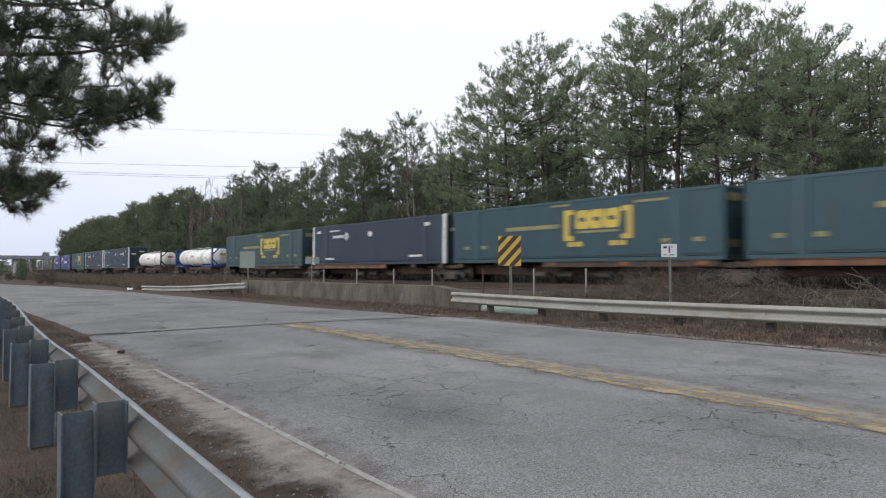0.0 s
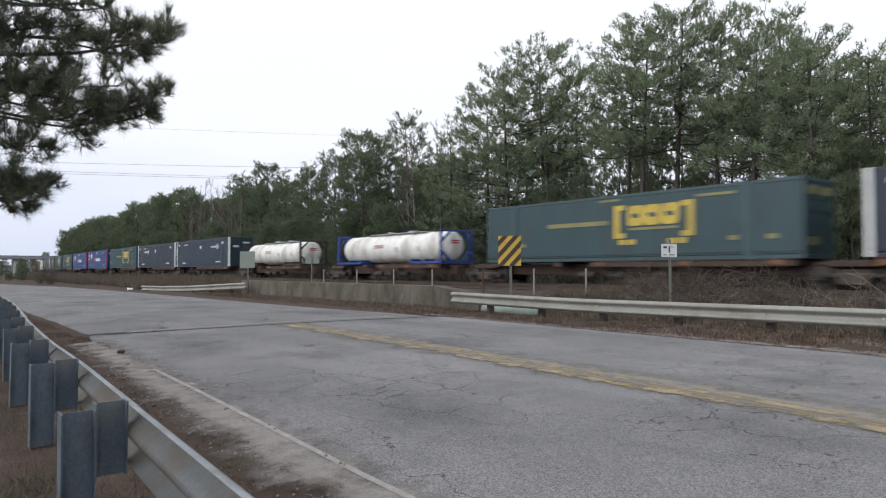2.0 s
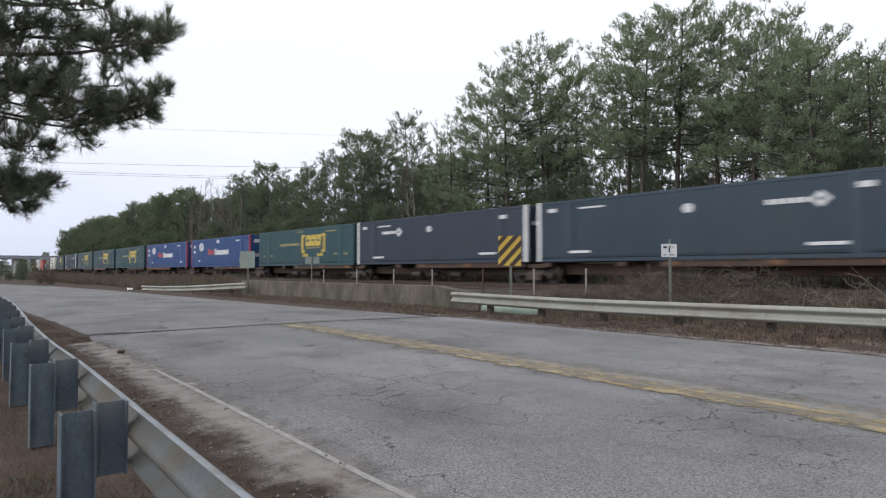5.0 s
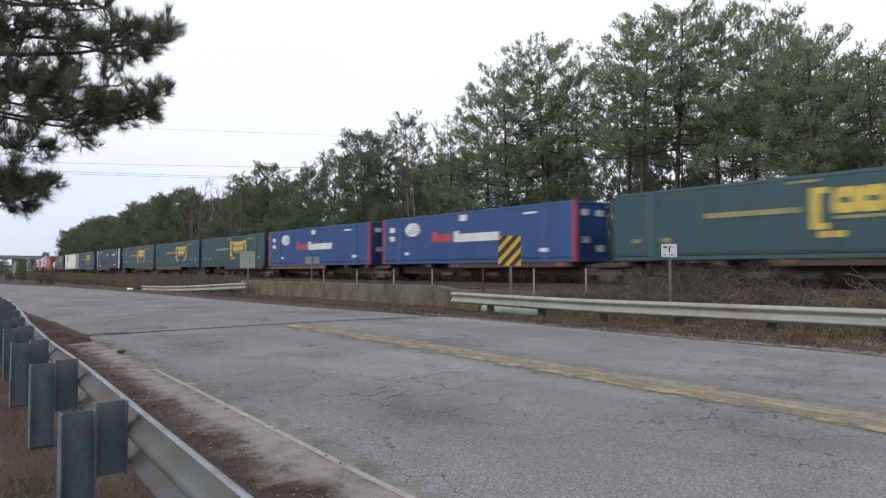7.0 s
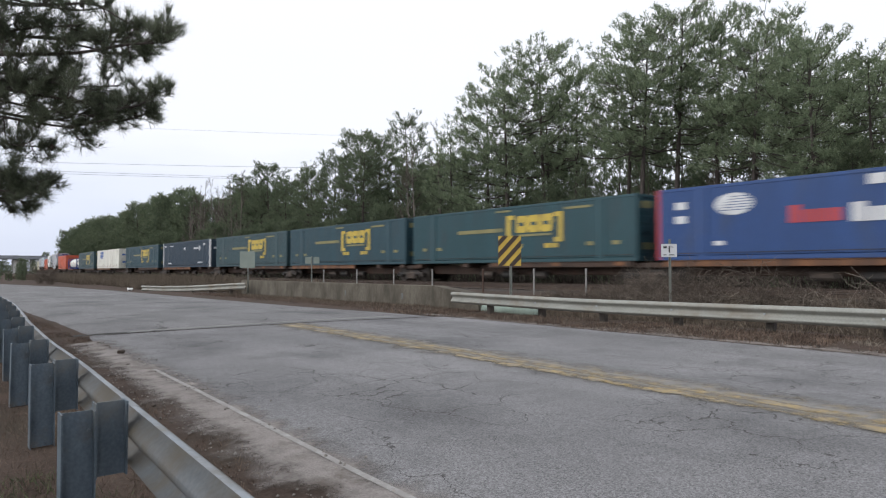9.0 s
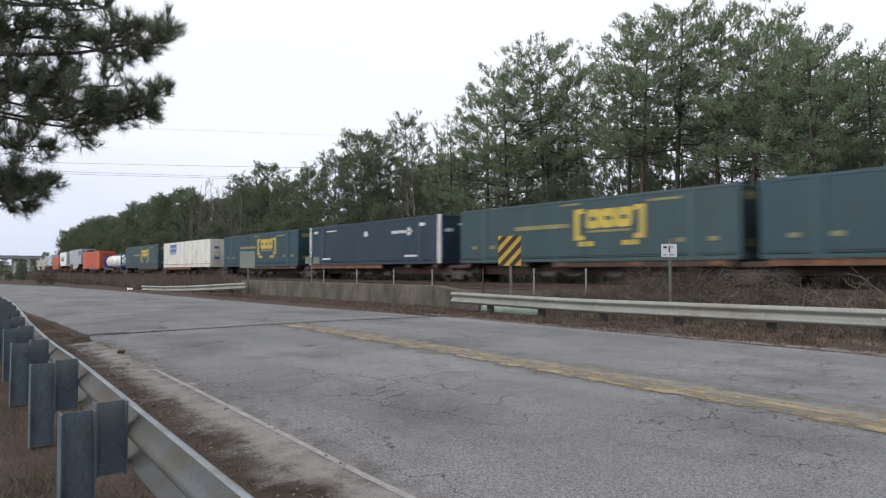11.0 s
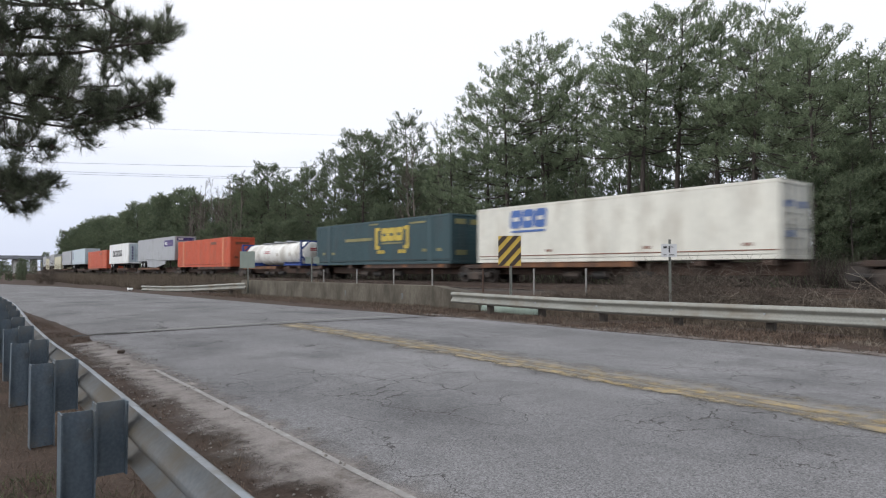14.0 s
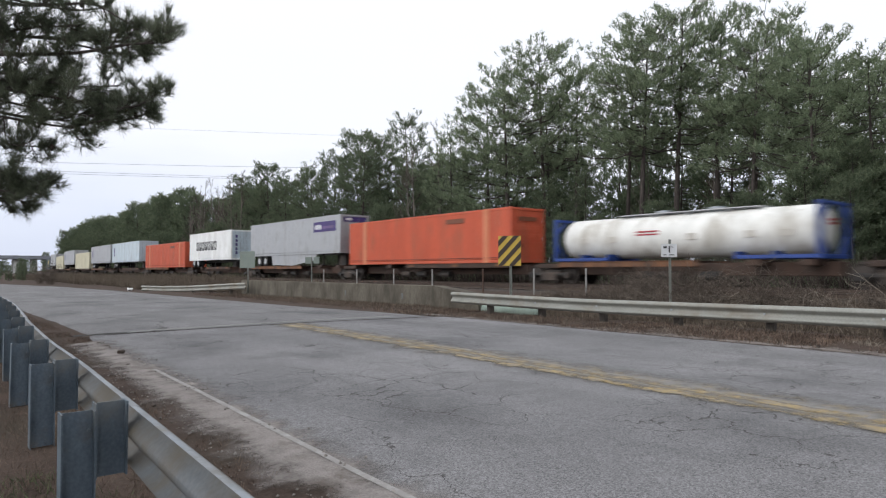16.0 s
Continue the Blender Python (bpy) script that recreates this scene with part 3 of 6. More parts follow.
tagged(solid("railway_ties", sh, M_tie), "dark creosoted timber ties", "railway ties", kind="stuff")


# ---- the train ----
BOX_L, BOX_H, BOX_W = 16.15, 2.896, 2.44
SPEED, GAIN = 18.893, 0.027
FLOOR = EYE + 0.43  # boxes' undersides over the road


def rect(sh, x0, x1, z0, z1, m=0, y=-0.012, thick=0.008):
    """A flat painted patch on the near side."""
    sh.box(x0, x1, y - thick, y, z0, z1, m)


def end_rect(sh, y0, y1, z0, z1, x, m=0):
    sh.box(x, x + 0.008, y0, y1, z0, z1, m)


def poly_patch(sh, pts, m=0, y=-0.012):
    """A painted patch with the outline pts (x, z)."""
    front = [(x, y - 0.008, z) for x, z in pts]
    back = [(x, y, z) for x, z in pts]
    sh.face(front, m)
    for i in range(len(pts)):
        j = (i + 1) % len(pts)
        sh.face([front[j], front[i], back[i], back[j]], m)


def patch_each(ob, name, material, rows, label="", y=-0.012, thick=0.008):
    """Separate flat patches on the near side, rows of (x0, x1, z0, z1)."""
    for row in rows:
        sh = Shape()
        rect(sh, *row, y=y, thick=thick)
        part(name, sh, material, ob, label)


def end_each(ob, name, material, rows, x):
    """Separate patches on the leading end, rows of (y0, y1, z0, z1)."""
    for row in rows:
        sh = Shape()
        end_rect(sh, *row, x)
        part(name, sh, material, ob)


def disc(cx, cz, rx, rz, n=20):
    return [(cx + rx * math.cos(2 * math.pi * i / n), cz + rz * math.sin(2 * math.pi * i / n)) for i in range(n)]


def box_body(ob, body, length, height, pitch=0.36, depth=0.03, rib_end=True, z0=0.0):
    """Corrugated sides, roof, floor and nose of a freight box."""
    zb, zt = z0 + 0.195, z0 + height - 0.12
    for y, sgn in ((0.0, 1), (BOX_W, -1)):
        sh = Shape()
        pts, n = [], int((length - 0.3) / pitch)
        step = (length - 0.3) / n
        for i in range(n):
            x = 0.15 + i * step
            pts += [(x, 0.0), (x + step * 0.55, 0.0), (x + step * 0.65, depth), (x + step * 0.9, depth)]
        pts.append((length - 0.15, 0.0))
        for (xa, da), (xc, dc) in zip(pts, pts[1:]):
            q = [(xa, y + sgn * da, zb), (xc, y + sgn * dc, zb), (xc, y + sgn * dc, zt), (xa, y + sgn * da, zt)]
            sh.face(q if sgn > 0 else q[::-1])
        part("side_wall", sh, body, ob)
    sh = Shape()
    # roof with shallow cross ribs, floor
    n = int(length / 0.8)
    for i in range(n):
        xa, xc = 0.1 + (length - 0.2) * i / n, 0.1 + (length - 0.2) * (i + 1) / n
        xm = (xa + xc) / 2
        h = z0 + height - 0.03
        sh.face([(xa, 0.08, h), (xm, 0.08, h + 0.02), (xm, BOX_W - 0.08, h + 0.02), (xa, BOX_W - 0.08, h)])
        sh.face([(xm, 0.08, h + 0.02), (xc, 0.08, h), (xc, BOX_W - 0.08, h), (xm, BOX_W - 0.08, h + 0.02)])
    part("roof", sh, body, ob)
    part("floor_pan", Shape().box(0.12, length - 0.12, 0.06, BOX_W - 0.06, z0 + 0.08, z0 + 0.16), M_black, ob)
    sh = Shape()
    # closed nose with horizontal ribs
    sh.box(0.05, 0.12, 0.1, BOX_W - 0.1, z0 + 0.15, z0 + height - 0.1)
    nose = part("nose_wall", sh, body, ob)
    if rib_end:
        for i in range(5):
            z = z0 + 0.4 + i * (height - 0.8) / 4
            part("nose_rib", Shape().box(0.02, 0.06, 0.12, BOX_W - 0.12, z - 0.06, z + 0.06), body, nose)


def freight_box(kind, label, body, post, length=BOX_L, height=BOX_H, z0=0.0, smooth_side=False, door=None, inset=0.0, inset_mat=None, group="freight boxes on the train"):
    """A freight box with its frame, doors and lock rods; its base corner is at the thing's origin."""
    ob = thing("shipping_container" if kind == "box" else kind, label, "container" if kind == "box" else "trailer", group)
    box_body(ob, body, length, height, depth=0.012 if smooth_side else 0.032, pitch=0.6 if smooth_side else 0.36, z0=z0)
    for y in (0.0, BOX_W - 0.12):
        top, low, head, foot = Shape(), Shape(), Shape(), Shape()
        top.cbox(0.05, length - 0.05, y - 0.008 if y == 0 else y, y + 0.12 if y == 0 else BOX_W + 0.008, z0 + height - 0.13, z0 + height, 0.015)
        low.cbox(0.05, length - 0.05, y - 0.008 if y == 0 else y, y + 0.12 if y == 0 else BOX_W + 0.008, z0, z0 + 0.17, 0.015)
        part("top_rail", top, body, ob)
        part("bottom_rail", low, body, ob)
    head.cbox(length - 0.12, length, 0.1, BOX_W - 0.1, z0 + height - 0.14, z0 + height - 0.01, 0.012)
    foot.cbox(length - 0.12, length, 0.1, BOX_W - 0.1, z0, z0 + 0.16, 0.012)
    part("door_header", head, body, ob)
    part("door_sill", foot, body, ob)
    for x in (0.0, length - 0.17):
        for y in (-0.012, BOX_W - 0.13):
            part("corner_post", Shape().cbox(x, x + 0.17, y, y + 0.142, z0, z0 + height + 0.005, 0.012), post if y < 1 else body, ob)
    if inset:
        for x in (inset - 0.2, length - inset - 0.2):
            for y in (-0.016, BOX_W - 0.1):
                part("lifting_post", Shape().cbox(x, x + 0.45, y, y + 0.116, z0, z0 + height + 0.004, 0.012), inset_mat, ob)
    if inset_mat and not smooth_side:
        part("bottom_seam", Shape().box(0.2, length - 0.2, -0.016, 0.004, z0 + 0.262, z0 + 0.285), M_black, ob, "dark seam along the bottom rail")
    # two doors at the leading end, with lock rods and hinges
    for k in (0, 1):
        y0 = 0.13 + k * 1.095
        sh = Shape()
        sh.cbox(length - 0.09, length - 0.04, y0, y0 + 1.085, z0 + 0.17, z0 + height - 0.15, 0.01)
        for i in range(5):
            z = z0 + 0.35 + i * (height - 0.9) / 4.5
            sh.cbox(length - 0.045, length - 0.02, y0 + 0.06, y0 + 1.02, z, z + 0.28, 0.02)
        d = part("door", sh, door or body, ob)
        for yy in (y0 + 0.3, y0 + 0.8):
            rod = Shape().tube([(length - 0.005, yy, z0 + 0.1), (length - 0.005, yy, z0 + height - 0.08)], 0.02, 6)
            rod.box(length - 0.03, length + 0.03, yy - 0.02, yy + 0.25, z0 + 1.1, z0 + 1.14)
            part("lock_rod", rod, M_galv if door else body, d)
    return ob


def teal_box(shade, label):
    ob = freight_box("box", label, shade, shade, inset=1.98, inset_mat=shade)
    for x0, x1, inner in ((8.2, 8.5, 1), (11.72, 12.02, -1)):
        br = Shape()
        rect(br, x0, x1, 0.98, 2.42)
        lx = (x1, x1 + 0.26) if inner > 0 else (x0 - 0.26, x0)
        rect(br, *lx, 2.2, 2.42)
        rect(br, *lx, 0.98, 1.2)
        part("bracket_emblem", br, M_mark_yellow, ob, "yellow square bracket emblem")
    for x in (8.87, 9.70, 10.53):
        lg = Shape()
        poly_patch(lg, [(x, 1.62), (x + 0.1, 1.5), (x + 0.7, 1.5), (x + 0.8, 1.62), (x + 0.86, 2.24), (x + 0.76, 2.36), (x + 0.16, 2.36), (x + 0.06, 2.24)])
        part("logo_shape", lg, M_mark_yellow, ob, "bold yellow block")
    for x in (9.14, 9.97, 10.80):
        slots = Shape()
        poly_patch(slots, [(x, 1.84), (x + 0.36, 1.84), (x + 0.30, 2.02), (x - 0.06, 2.02)], y=-0.021)
        part("logo_slot", slots, shade, ob)
    patch_each(ob, "lettering_bar", M_mark_dull, [(8.95, 11.3, 1.31, 1.42), (4.3, 7.9, 1.60, 1.80), (7.4, 8.5, 2.62, 2.72), (12.1, 13.7, 2.49, 2.6)], "faded yellow bar")
    patch_each(ob, "data_patch", M_mark_yellow, [(x, x + 0.36, 0.7, 0.92) for x in (8.45, 8.92, 10.85, 11.32)])
    patch_each(ob, "small_patch", M_mark_dull, [(x, x + 0.4, 0.74, 0.92) for x in (1.0, 2.4, 13.4, 14.85)])
    end_each(ob, "door_patch", M_mark_dull, [(y, y + 0.8, z, z + 0.3) for y, z in ((0.3, 2.3), (1.45, 2.3), (0.35, 0.5))], BOX_L + 0.004)
    return ob


def navy_box(shade, label, logo):
    ob = freight_box("box", label, shade, shade, inset=1.98, inset_mat=shade)
    for x in (-0.004, BOX_L - 0.176):
        part("white_end_band", Shape().cbox(x, x + 0.18, -0.02, 0.13, 0.02, BOX_H + 0.01, 0.01), M_clean_white, ob, "white painted end band")
    sh = Shape()
    k = logo
    poly_patch(sh, [(k + 1.5, 2.04), (k + 1.85, 1.74), (k + 2.2, 2.04), (k + 1.85, 2.34)])
    part("lozenge_mark", sh, M_mark_white, ob, "white lozenge mark")
    sh = Shape()
    poly_patch(sh, [(k + 1.72, 2.04), (k + 1.85, 1.93), (k + 1.98, 2.04), (k + 1.85, 2.15)], y=-0.021)
    part("lozenge_centre", sh, shade, ob)
    patch_each(ob, "lettering_shape", M_mark_white, [(k + i * 0.3, k + 0.24 + i * 0.3, 1.95, 2.14) for i in range(5)])
    sh = Shape()
    poly_patch(sh, disc(8.1, 2.08, 0.24, 0.2, 8))
    part("diamond_mark", sh, M_mark_white, ob, "white diamond mark")
    patch_each(ob, "lettering_bar", M_mark_white, [(0.7, 1.2, 2.38, 2.56), (2.0, 3.2, 0.4, 0.52), (12.6, 13.9, 0.45, 0.57), (2.6, 4.0, 2.44, 2.52), (14.2, 14.7, 2.3, 2.5)])
    end_each(ob, "door_patch", M_mark_white, [(0.4, 1.0, 1.9, 2.1), (1.4, 2.1, 2.3, 2.45)], BOX_L + 0.004)
    return ob


def blue_box(label):
    ob = freight_box("box", label, M_blue, M_mark_red, inset=1.98, inset_mat=M_blue)
    sh = Shape()
    poly_patch(sh, disc(3.3, 2.1, 0.75, 0.42, 24))
    part("globe_emblem", sh, M_mark_white, ob, "white oval emblem")
    patch_each(ob, "globe_stripe", M_blue, [(2.7 + 0.1 * i, 4.0, 1.86 + i * 0.1, 1.885 + i * 0.1) for i in range(6)], y=-0.022, thick=0.003)
    patch_each(ob, "red_lettering_shape", M_mark_red, [(x, x + w, 1.26, 1.26 + h) for x, w, h in ((5.3, 0.42, 0.62), (5.78, 0.38, 0.44), (6.2, 0.38, 0.44), (6.62, 0.38, 0.44))], "red block shape")
    patch_each(ob, "white_lettering_shape", M_mark_white, [(7.3, 7.75, 1.2, 1.84)] + [(7.8 + 0.4 * i, 8.16 + 0.4 * i, 1.2, 1.66) for i in range(8)], "white block shape")
    patch_each(ob, "placard", M_mark_white, [(0.85, 1.35, 2.02, 2.32), (0.85, 1.35, 1.46, 1.76), (7.8, 8.4, 2.38, 2.72), (12.8, 13.7, 2.43, 2.53), (2.5, 2.9, 0.55, 0.72), (13.9, 14.4, 0.5, 0.7)])
    end_each(ob, "door_patch", M_mark_white, [(y, y + 0.5, z, z + 0.3) for y, z in ((0.4, 2.2), (1.5, 2.2), (0.5, 0.9), (1.55, 0.5))], BOX_L + 0.004)
    return ob


def white_box():
    ob = freight_box("box", "off-white ribbed refrigerated freight box with blue marks", M_white, M_white, smooth_side=True, door=M_white)
    for x in (2.5, 3.34, 4.18):
        sh = Shape()
        poly_patch(sh, [(x, 1.86), (x + 0.12, 1.74), (x + 0.68, 1.74), (x + 0.78, 1.86), (x + 0.86, 2.54), (x + 0.76, 2.66), (x + 0.2, 2.66), (x + 0.08, 2.54)])
        part("logo_shape", sh, M_mark_blue, ob, "bold blue block")
    patch_each(ob, "logo_slot", M_white, [(x, x + 0.36, 2.1, 2.3) for x in (2.75, 3.59, 4.43)], y=-0.021)
    patch_each(ob, "lettering_bar", M_mark_blue, [(2.6, 4.9, 1.52, 1.63)])
    patch_each(ob, "rub_line", M_mark_brown, [(0.1, BOX_L - 0.1, 0.32, 0.36)])
    patch_each(ob, "small_patch", M_mark_brown, [(x, x + 0.3, 0.5, 0.62) for x in (5.0, 10.5, 14.8)])
    end_each(ob, "door_patch", M_mark_blue, [(y, y + 0.5, z, z + 0.25) for y, z in ((0.4, 1.9), (1.5, 1.9), (0.5, 0.8))], BOX_L + 0.004)
    return ob


def orange_box(label):
    ob = freight_box("box", label, M_orange, M_orange, inset=1.98, inset_mat=M_orange_pale)
    sh = Shape()
    rect(sh, 10.8, 12.4, 2.25, 2.52)
    part("name_bar", sh, M_mark_brown, ob, "dark brown bar")
    end_each(ob, "door_patch", M_mark_brown, [(0.5, 1.9, 2.2, 2.42), (0.4, 0.8, 0.8, 1.0)], BOX_L + 0.004)
    return ob


def running_gear(ob, xs, z_top):
    """Twin tyres on axles under a trailer's rear, at x positions, down to the deck at z = -0.05."""
    r = 0.46
    for x in xs:
        for y0 in (-0.0, BOX_W - 0.58):
            prof = [(0.26, 0.0), (0.30, 0.02), (r - 0.05, 0.0), (r, 0.05), (r, 0.23), (r - 0.05, 0.28)]
            for half in (0.3, 0):
                sh, n = Shape(), 20
                for pr, py in prof:
                    for j in range(n):
                        t = 2 * math.pi * j / n
                        sh.v.append((x + pr * math.cos(t), y0 + half + py, -0.05 + r + pr * math.sin(t)))
                for i in range(len(prof) - 1):
                    for j in range(n):
                        a, c = i * n + j, i * n + (j + 1) % n
                        sh.f.append((a, c, c + n, a + n))
                        sh.m.append(0)
                tyre = part("tyre", sh, M_tyre, ob)
            hub = Shape().tube([(x, y0 + 0.03, -0.05 + r), (x, y0 + 0.5, -0.05 + r)], [0.27, 0.27], 16)
            hub.tube([(x, y0 - 0.03, -0.05 + r), (x, y0 + 0.05, -0.05 + r)], [0.1, 0.13], 10)
            part("rim", hub, M_mark_white, tyre, "white wheel rim")
        part("axle", Shape().tube([(x, 0.3, -0.05 + r), (x, BOX_W - 0.3, -0.05 + r)], 0.07, 8), M_black, ob)
    part("bogie_frame", Shape().cbox(xs[0] - 0.5, xs[-1] + 0.5, 0.7, BOX_W - 0.7, 0.5, z_top, 0.02), M_black, ob)


def road_trailer(label, body, door, length=16.15, height=2.82, z0=0.86, skirt=True, mark=None):
    ob = freight_box("semi_trailer", label, body, body, length, height, z0, smooth_side=True, door=door, group="road trailers on the train")
    running_gear(ob, (1.9, 3.15), z0)
    if skirt:
        sh = Shape()
        poly_patch(sh, [(4.6, z0 - 0.78), (8.4, z0 - 0.86), (12.3, z0 - 0.45), (12.5, z0 + 0.02), (4.4, z0 + 0.02)], y=0.05)
        part("side_skirt", sh, body, ob)
    for y in (0.5, BOX_W - 0.62):
        lg = Shape()
        lg.cbox(12.6, 12.74, y, y + 0.12, 0.05, z0, 0.01)
        lg.cbox(12.5, 12.84, y - 0.08, y + 0.2, -0.02, 0.06, 0.01)
        part("landing_leg", lg, M_black, ob)
    part("hitch_stand", Shape().cbox(14.6, 15.5, 0.8, 1.64, -0.05, z0, 0.05), M_black, ob)
    if mark == "purple":
        sh = Shape()
        rect(sh, 12.1, 15.5, z0 + 1.66, z0 + 2.42)
        part("side_panel_emblem", sh, M_mark_purple, ob, "dark purple panel")
        patch_each(ob, "emblem_bar", M_mark_white, [(x, x + w, z0 + 1.85, z0 + 2.2) for x, w in ((12.35, 0.3), (12.7, 0.26), (13.0, 0.3))], y=-0.022, thick=0.003)
        patch_each(ob, "violet_emblem_bar", paint("violet_bar", (0.14, 0.09, 0.22)), [(13.4, 15.2, z0 + 1.88, z0 + 2.08)], y=-0.022, thick=0.003)
        end_each(ob, "end_panel_emblem", M_mark_purple, [(0.25, 2.2, z0 + 2.3, z0 + 2.66)], length + 0.004)
        end_each(ob, "end_emblem_bar", M_mark_white, [(0.45, 0.95, z0 + 2.4, z0 + 2.58)], length + 0.014)
    elif mark == "dark":
        sh = Shape()
        rect(sh, 1.3, 1.8, z0 + 0.9, z0 + 2.2)
        part("side_mark", sh, M_mark_purple, ob)
    return ob


def chassis_box():
    L = 12.19
    ob = freight_box("box", "white freight box with bold black lettering shapes on a road chassis", M_clean_white, M_clean_white, L, 2.9, 0.68, smooth_side=True, door=M_paleblue)
    running_gear(ob, (1.5, 2.75), 0.62)
    part("chassis_beam", Shape().cbox(0.2, L - 0.2, 0.85, 1.55, 0.45, 0.66, 0.02), M_black, ob)
    part("hitch_stand", Shape().cbox(L - 1.6, L - 0.8, 0.8, 1.64, -0.05, 0.46, 0.05), M_black, ob)
    patch_each(ob, "lettering_shape", M_mark_black, [(2.3 + i * 0.88, 2.96 + i * 0.88, 1.72, 2.62) for i in range(7)], "bold black block")
    patch_each(ob, "lettering_gap", M_clean_white, [(2.5 + i * 0.88, 2.76 + i * 0.88, 1.92, 2.42) if i % 2 == 0 else (2.55 + i * 0.88, 2.72 + i * 0.88, 2.1, 2.62) for i in range(7)], y=-0.022, thick=0.003)
    end_each(ob, "end_lettering_bar", M_mark_purple, [(0.42, 0.64, 1.2 + i * 0.4, 1.48 + i * 0.4) for i in range(5)], L + 0.004)
    return ob


def tank_box(label, frame_mat, length=12.0):
    """A tank in end frames: barrel with dished ends, bands, walkway on top, patches and a valve box."""
    ob = thing("tank_container", label, "tank container", "tank containers on the train")
    r, cy, cz, n = 0.93, 1.22, 1.05, 36
    sh = Shape()
    rows = [(0.10, 0.02), (0.12, 0.3), (0.17, 0.55), (0.27, 0.76), (0.38, 0.87), (0.52, r)]
    prof = rows + [(length - x, q) for x, q in rows[::-1]]
    for x, q in prof:
        for j in range(n):
            t = 2 * math.pi * j / n
            sh.v.append((x, cy + q * math.cos(t), cz + q * math.sin(t)))
    for i in range(len(prof) - 1):
        for j in range(n):
            a, c = i * n + j, i * n + (j + 1) % n
            sh.f.append((a, a + n, c + n, c))
            sh.m.append(0)
    barrel = part("barrel", sh, M_tank_white, ob, smooth=True)
    for x in (2.2, length * 0.42, length * 0.62, length - 2.3):
        part("band", Shape().tube([(x - 0.04, cy, cz), (x + 0.04, cy, cz)], r + 0.012, n), M_tank_white, barrel)
    grimy = surface("grimy_plate", (0.4, 0.38, 0.34), (0.58, 0.55, 0.5), scale=5)
    for x, w in ((1.5, 0.3), (3.0, 0.35), (6.8, 0.4), (9.2, 0.4), (10.6, 0.3)):
        part("data_plate", Shape().cbox(x, x + w, cy - r - 0.02, cy - r + 0.06, cz - 0.22, cz + 0.05, 0.01), grimy, barrel)
    for z in (0.16, 0.03):
        part("red_bar", Shape().cbox(4.4, 5.5, cy - r - 0.012, cy - r + 0.1, cz + z, cz + z + 0.07, 0.004), M_mark_red, barrel, "red bar")
    for z in (0.3, 0.16):
        part("red_bar", Shape().box(length - 0.13, length - 0.09, 0.9, 1.5, cz + z, cz + z + 0.08), M_mark_red, barrel, "red bar")
    for x in (0.0, length - 0.16):
        sh = Shape()
        for y in (-0.01, BOX_W - 0.15):
            sh.cbox(x, x + 0.16, y, y + 0.16, 0, 2.02, 0.015)
        sh.cbox(x, x + 0.16, 0.1, BOX_W - 0.1, 0, 0.16, 0.015)
        sh.cbox(x, x + 0.16, 0.1, BOX_W - 0.1, 1.9, 2.02, 0.015)
        for y0, y1 in ((0.15, 0.75), (BOX_W - 0.15, BOX_W - 0.75)):
            for z0, z1 in ((0.75, 0.15), (1.35, 1.92)):
                sh.tube([(x + 0.08, y0, z0), (x + 0.08, y1, z1)], 0.075, 6)
        part("end_frame", sh, frame_mat, ob)
    for y in (0.0, BOX_W - 0.14):
        for xa, xc in ((0.12, 3.1), (length - 3.1, length - 0.12)):
            part("base_rail", Shape().cbox(xa, xc, y, y + 0.14, 0.02, 0.16, 0.012), frame_mat, ob)
    for x in (1.6, 3.0, length - 3.1, length - 1.7):
        part("saddle", Shape().box(x, x + 0.12, 0.05, BOX_W - 0.05, 0.04, 0.3), frame_mat, ob)
    sh = Shape()
    for y in (0.75, 1.25):
        sh.box(3.2, 9.6, y, y + 0.42, cz + r + 0.03, cz + r + 0.07)
    for x in (3.4, 5.0, 6.6, 8.2, 9.6):
        sh.box(x, x + 0.06, 0.75, 1.7, cz + r - 0.1, cz + r + 0.04)
    part("walkway", sh, M_silver, ob)
    for x in (5.2, 7.6):
        part("manhole_lid", Shape().tube([(x, cy, cz + r - 0.05), (x, cy, cz + r + 0.18)], 0.3, 16), M_galv, ob)
    return ob


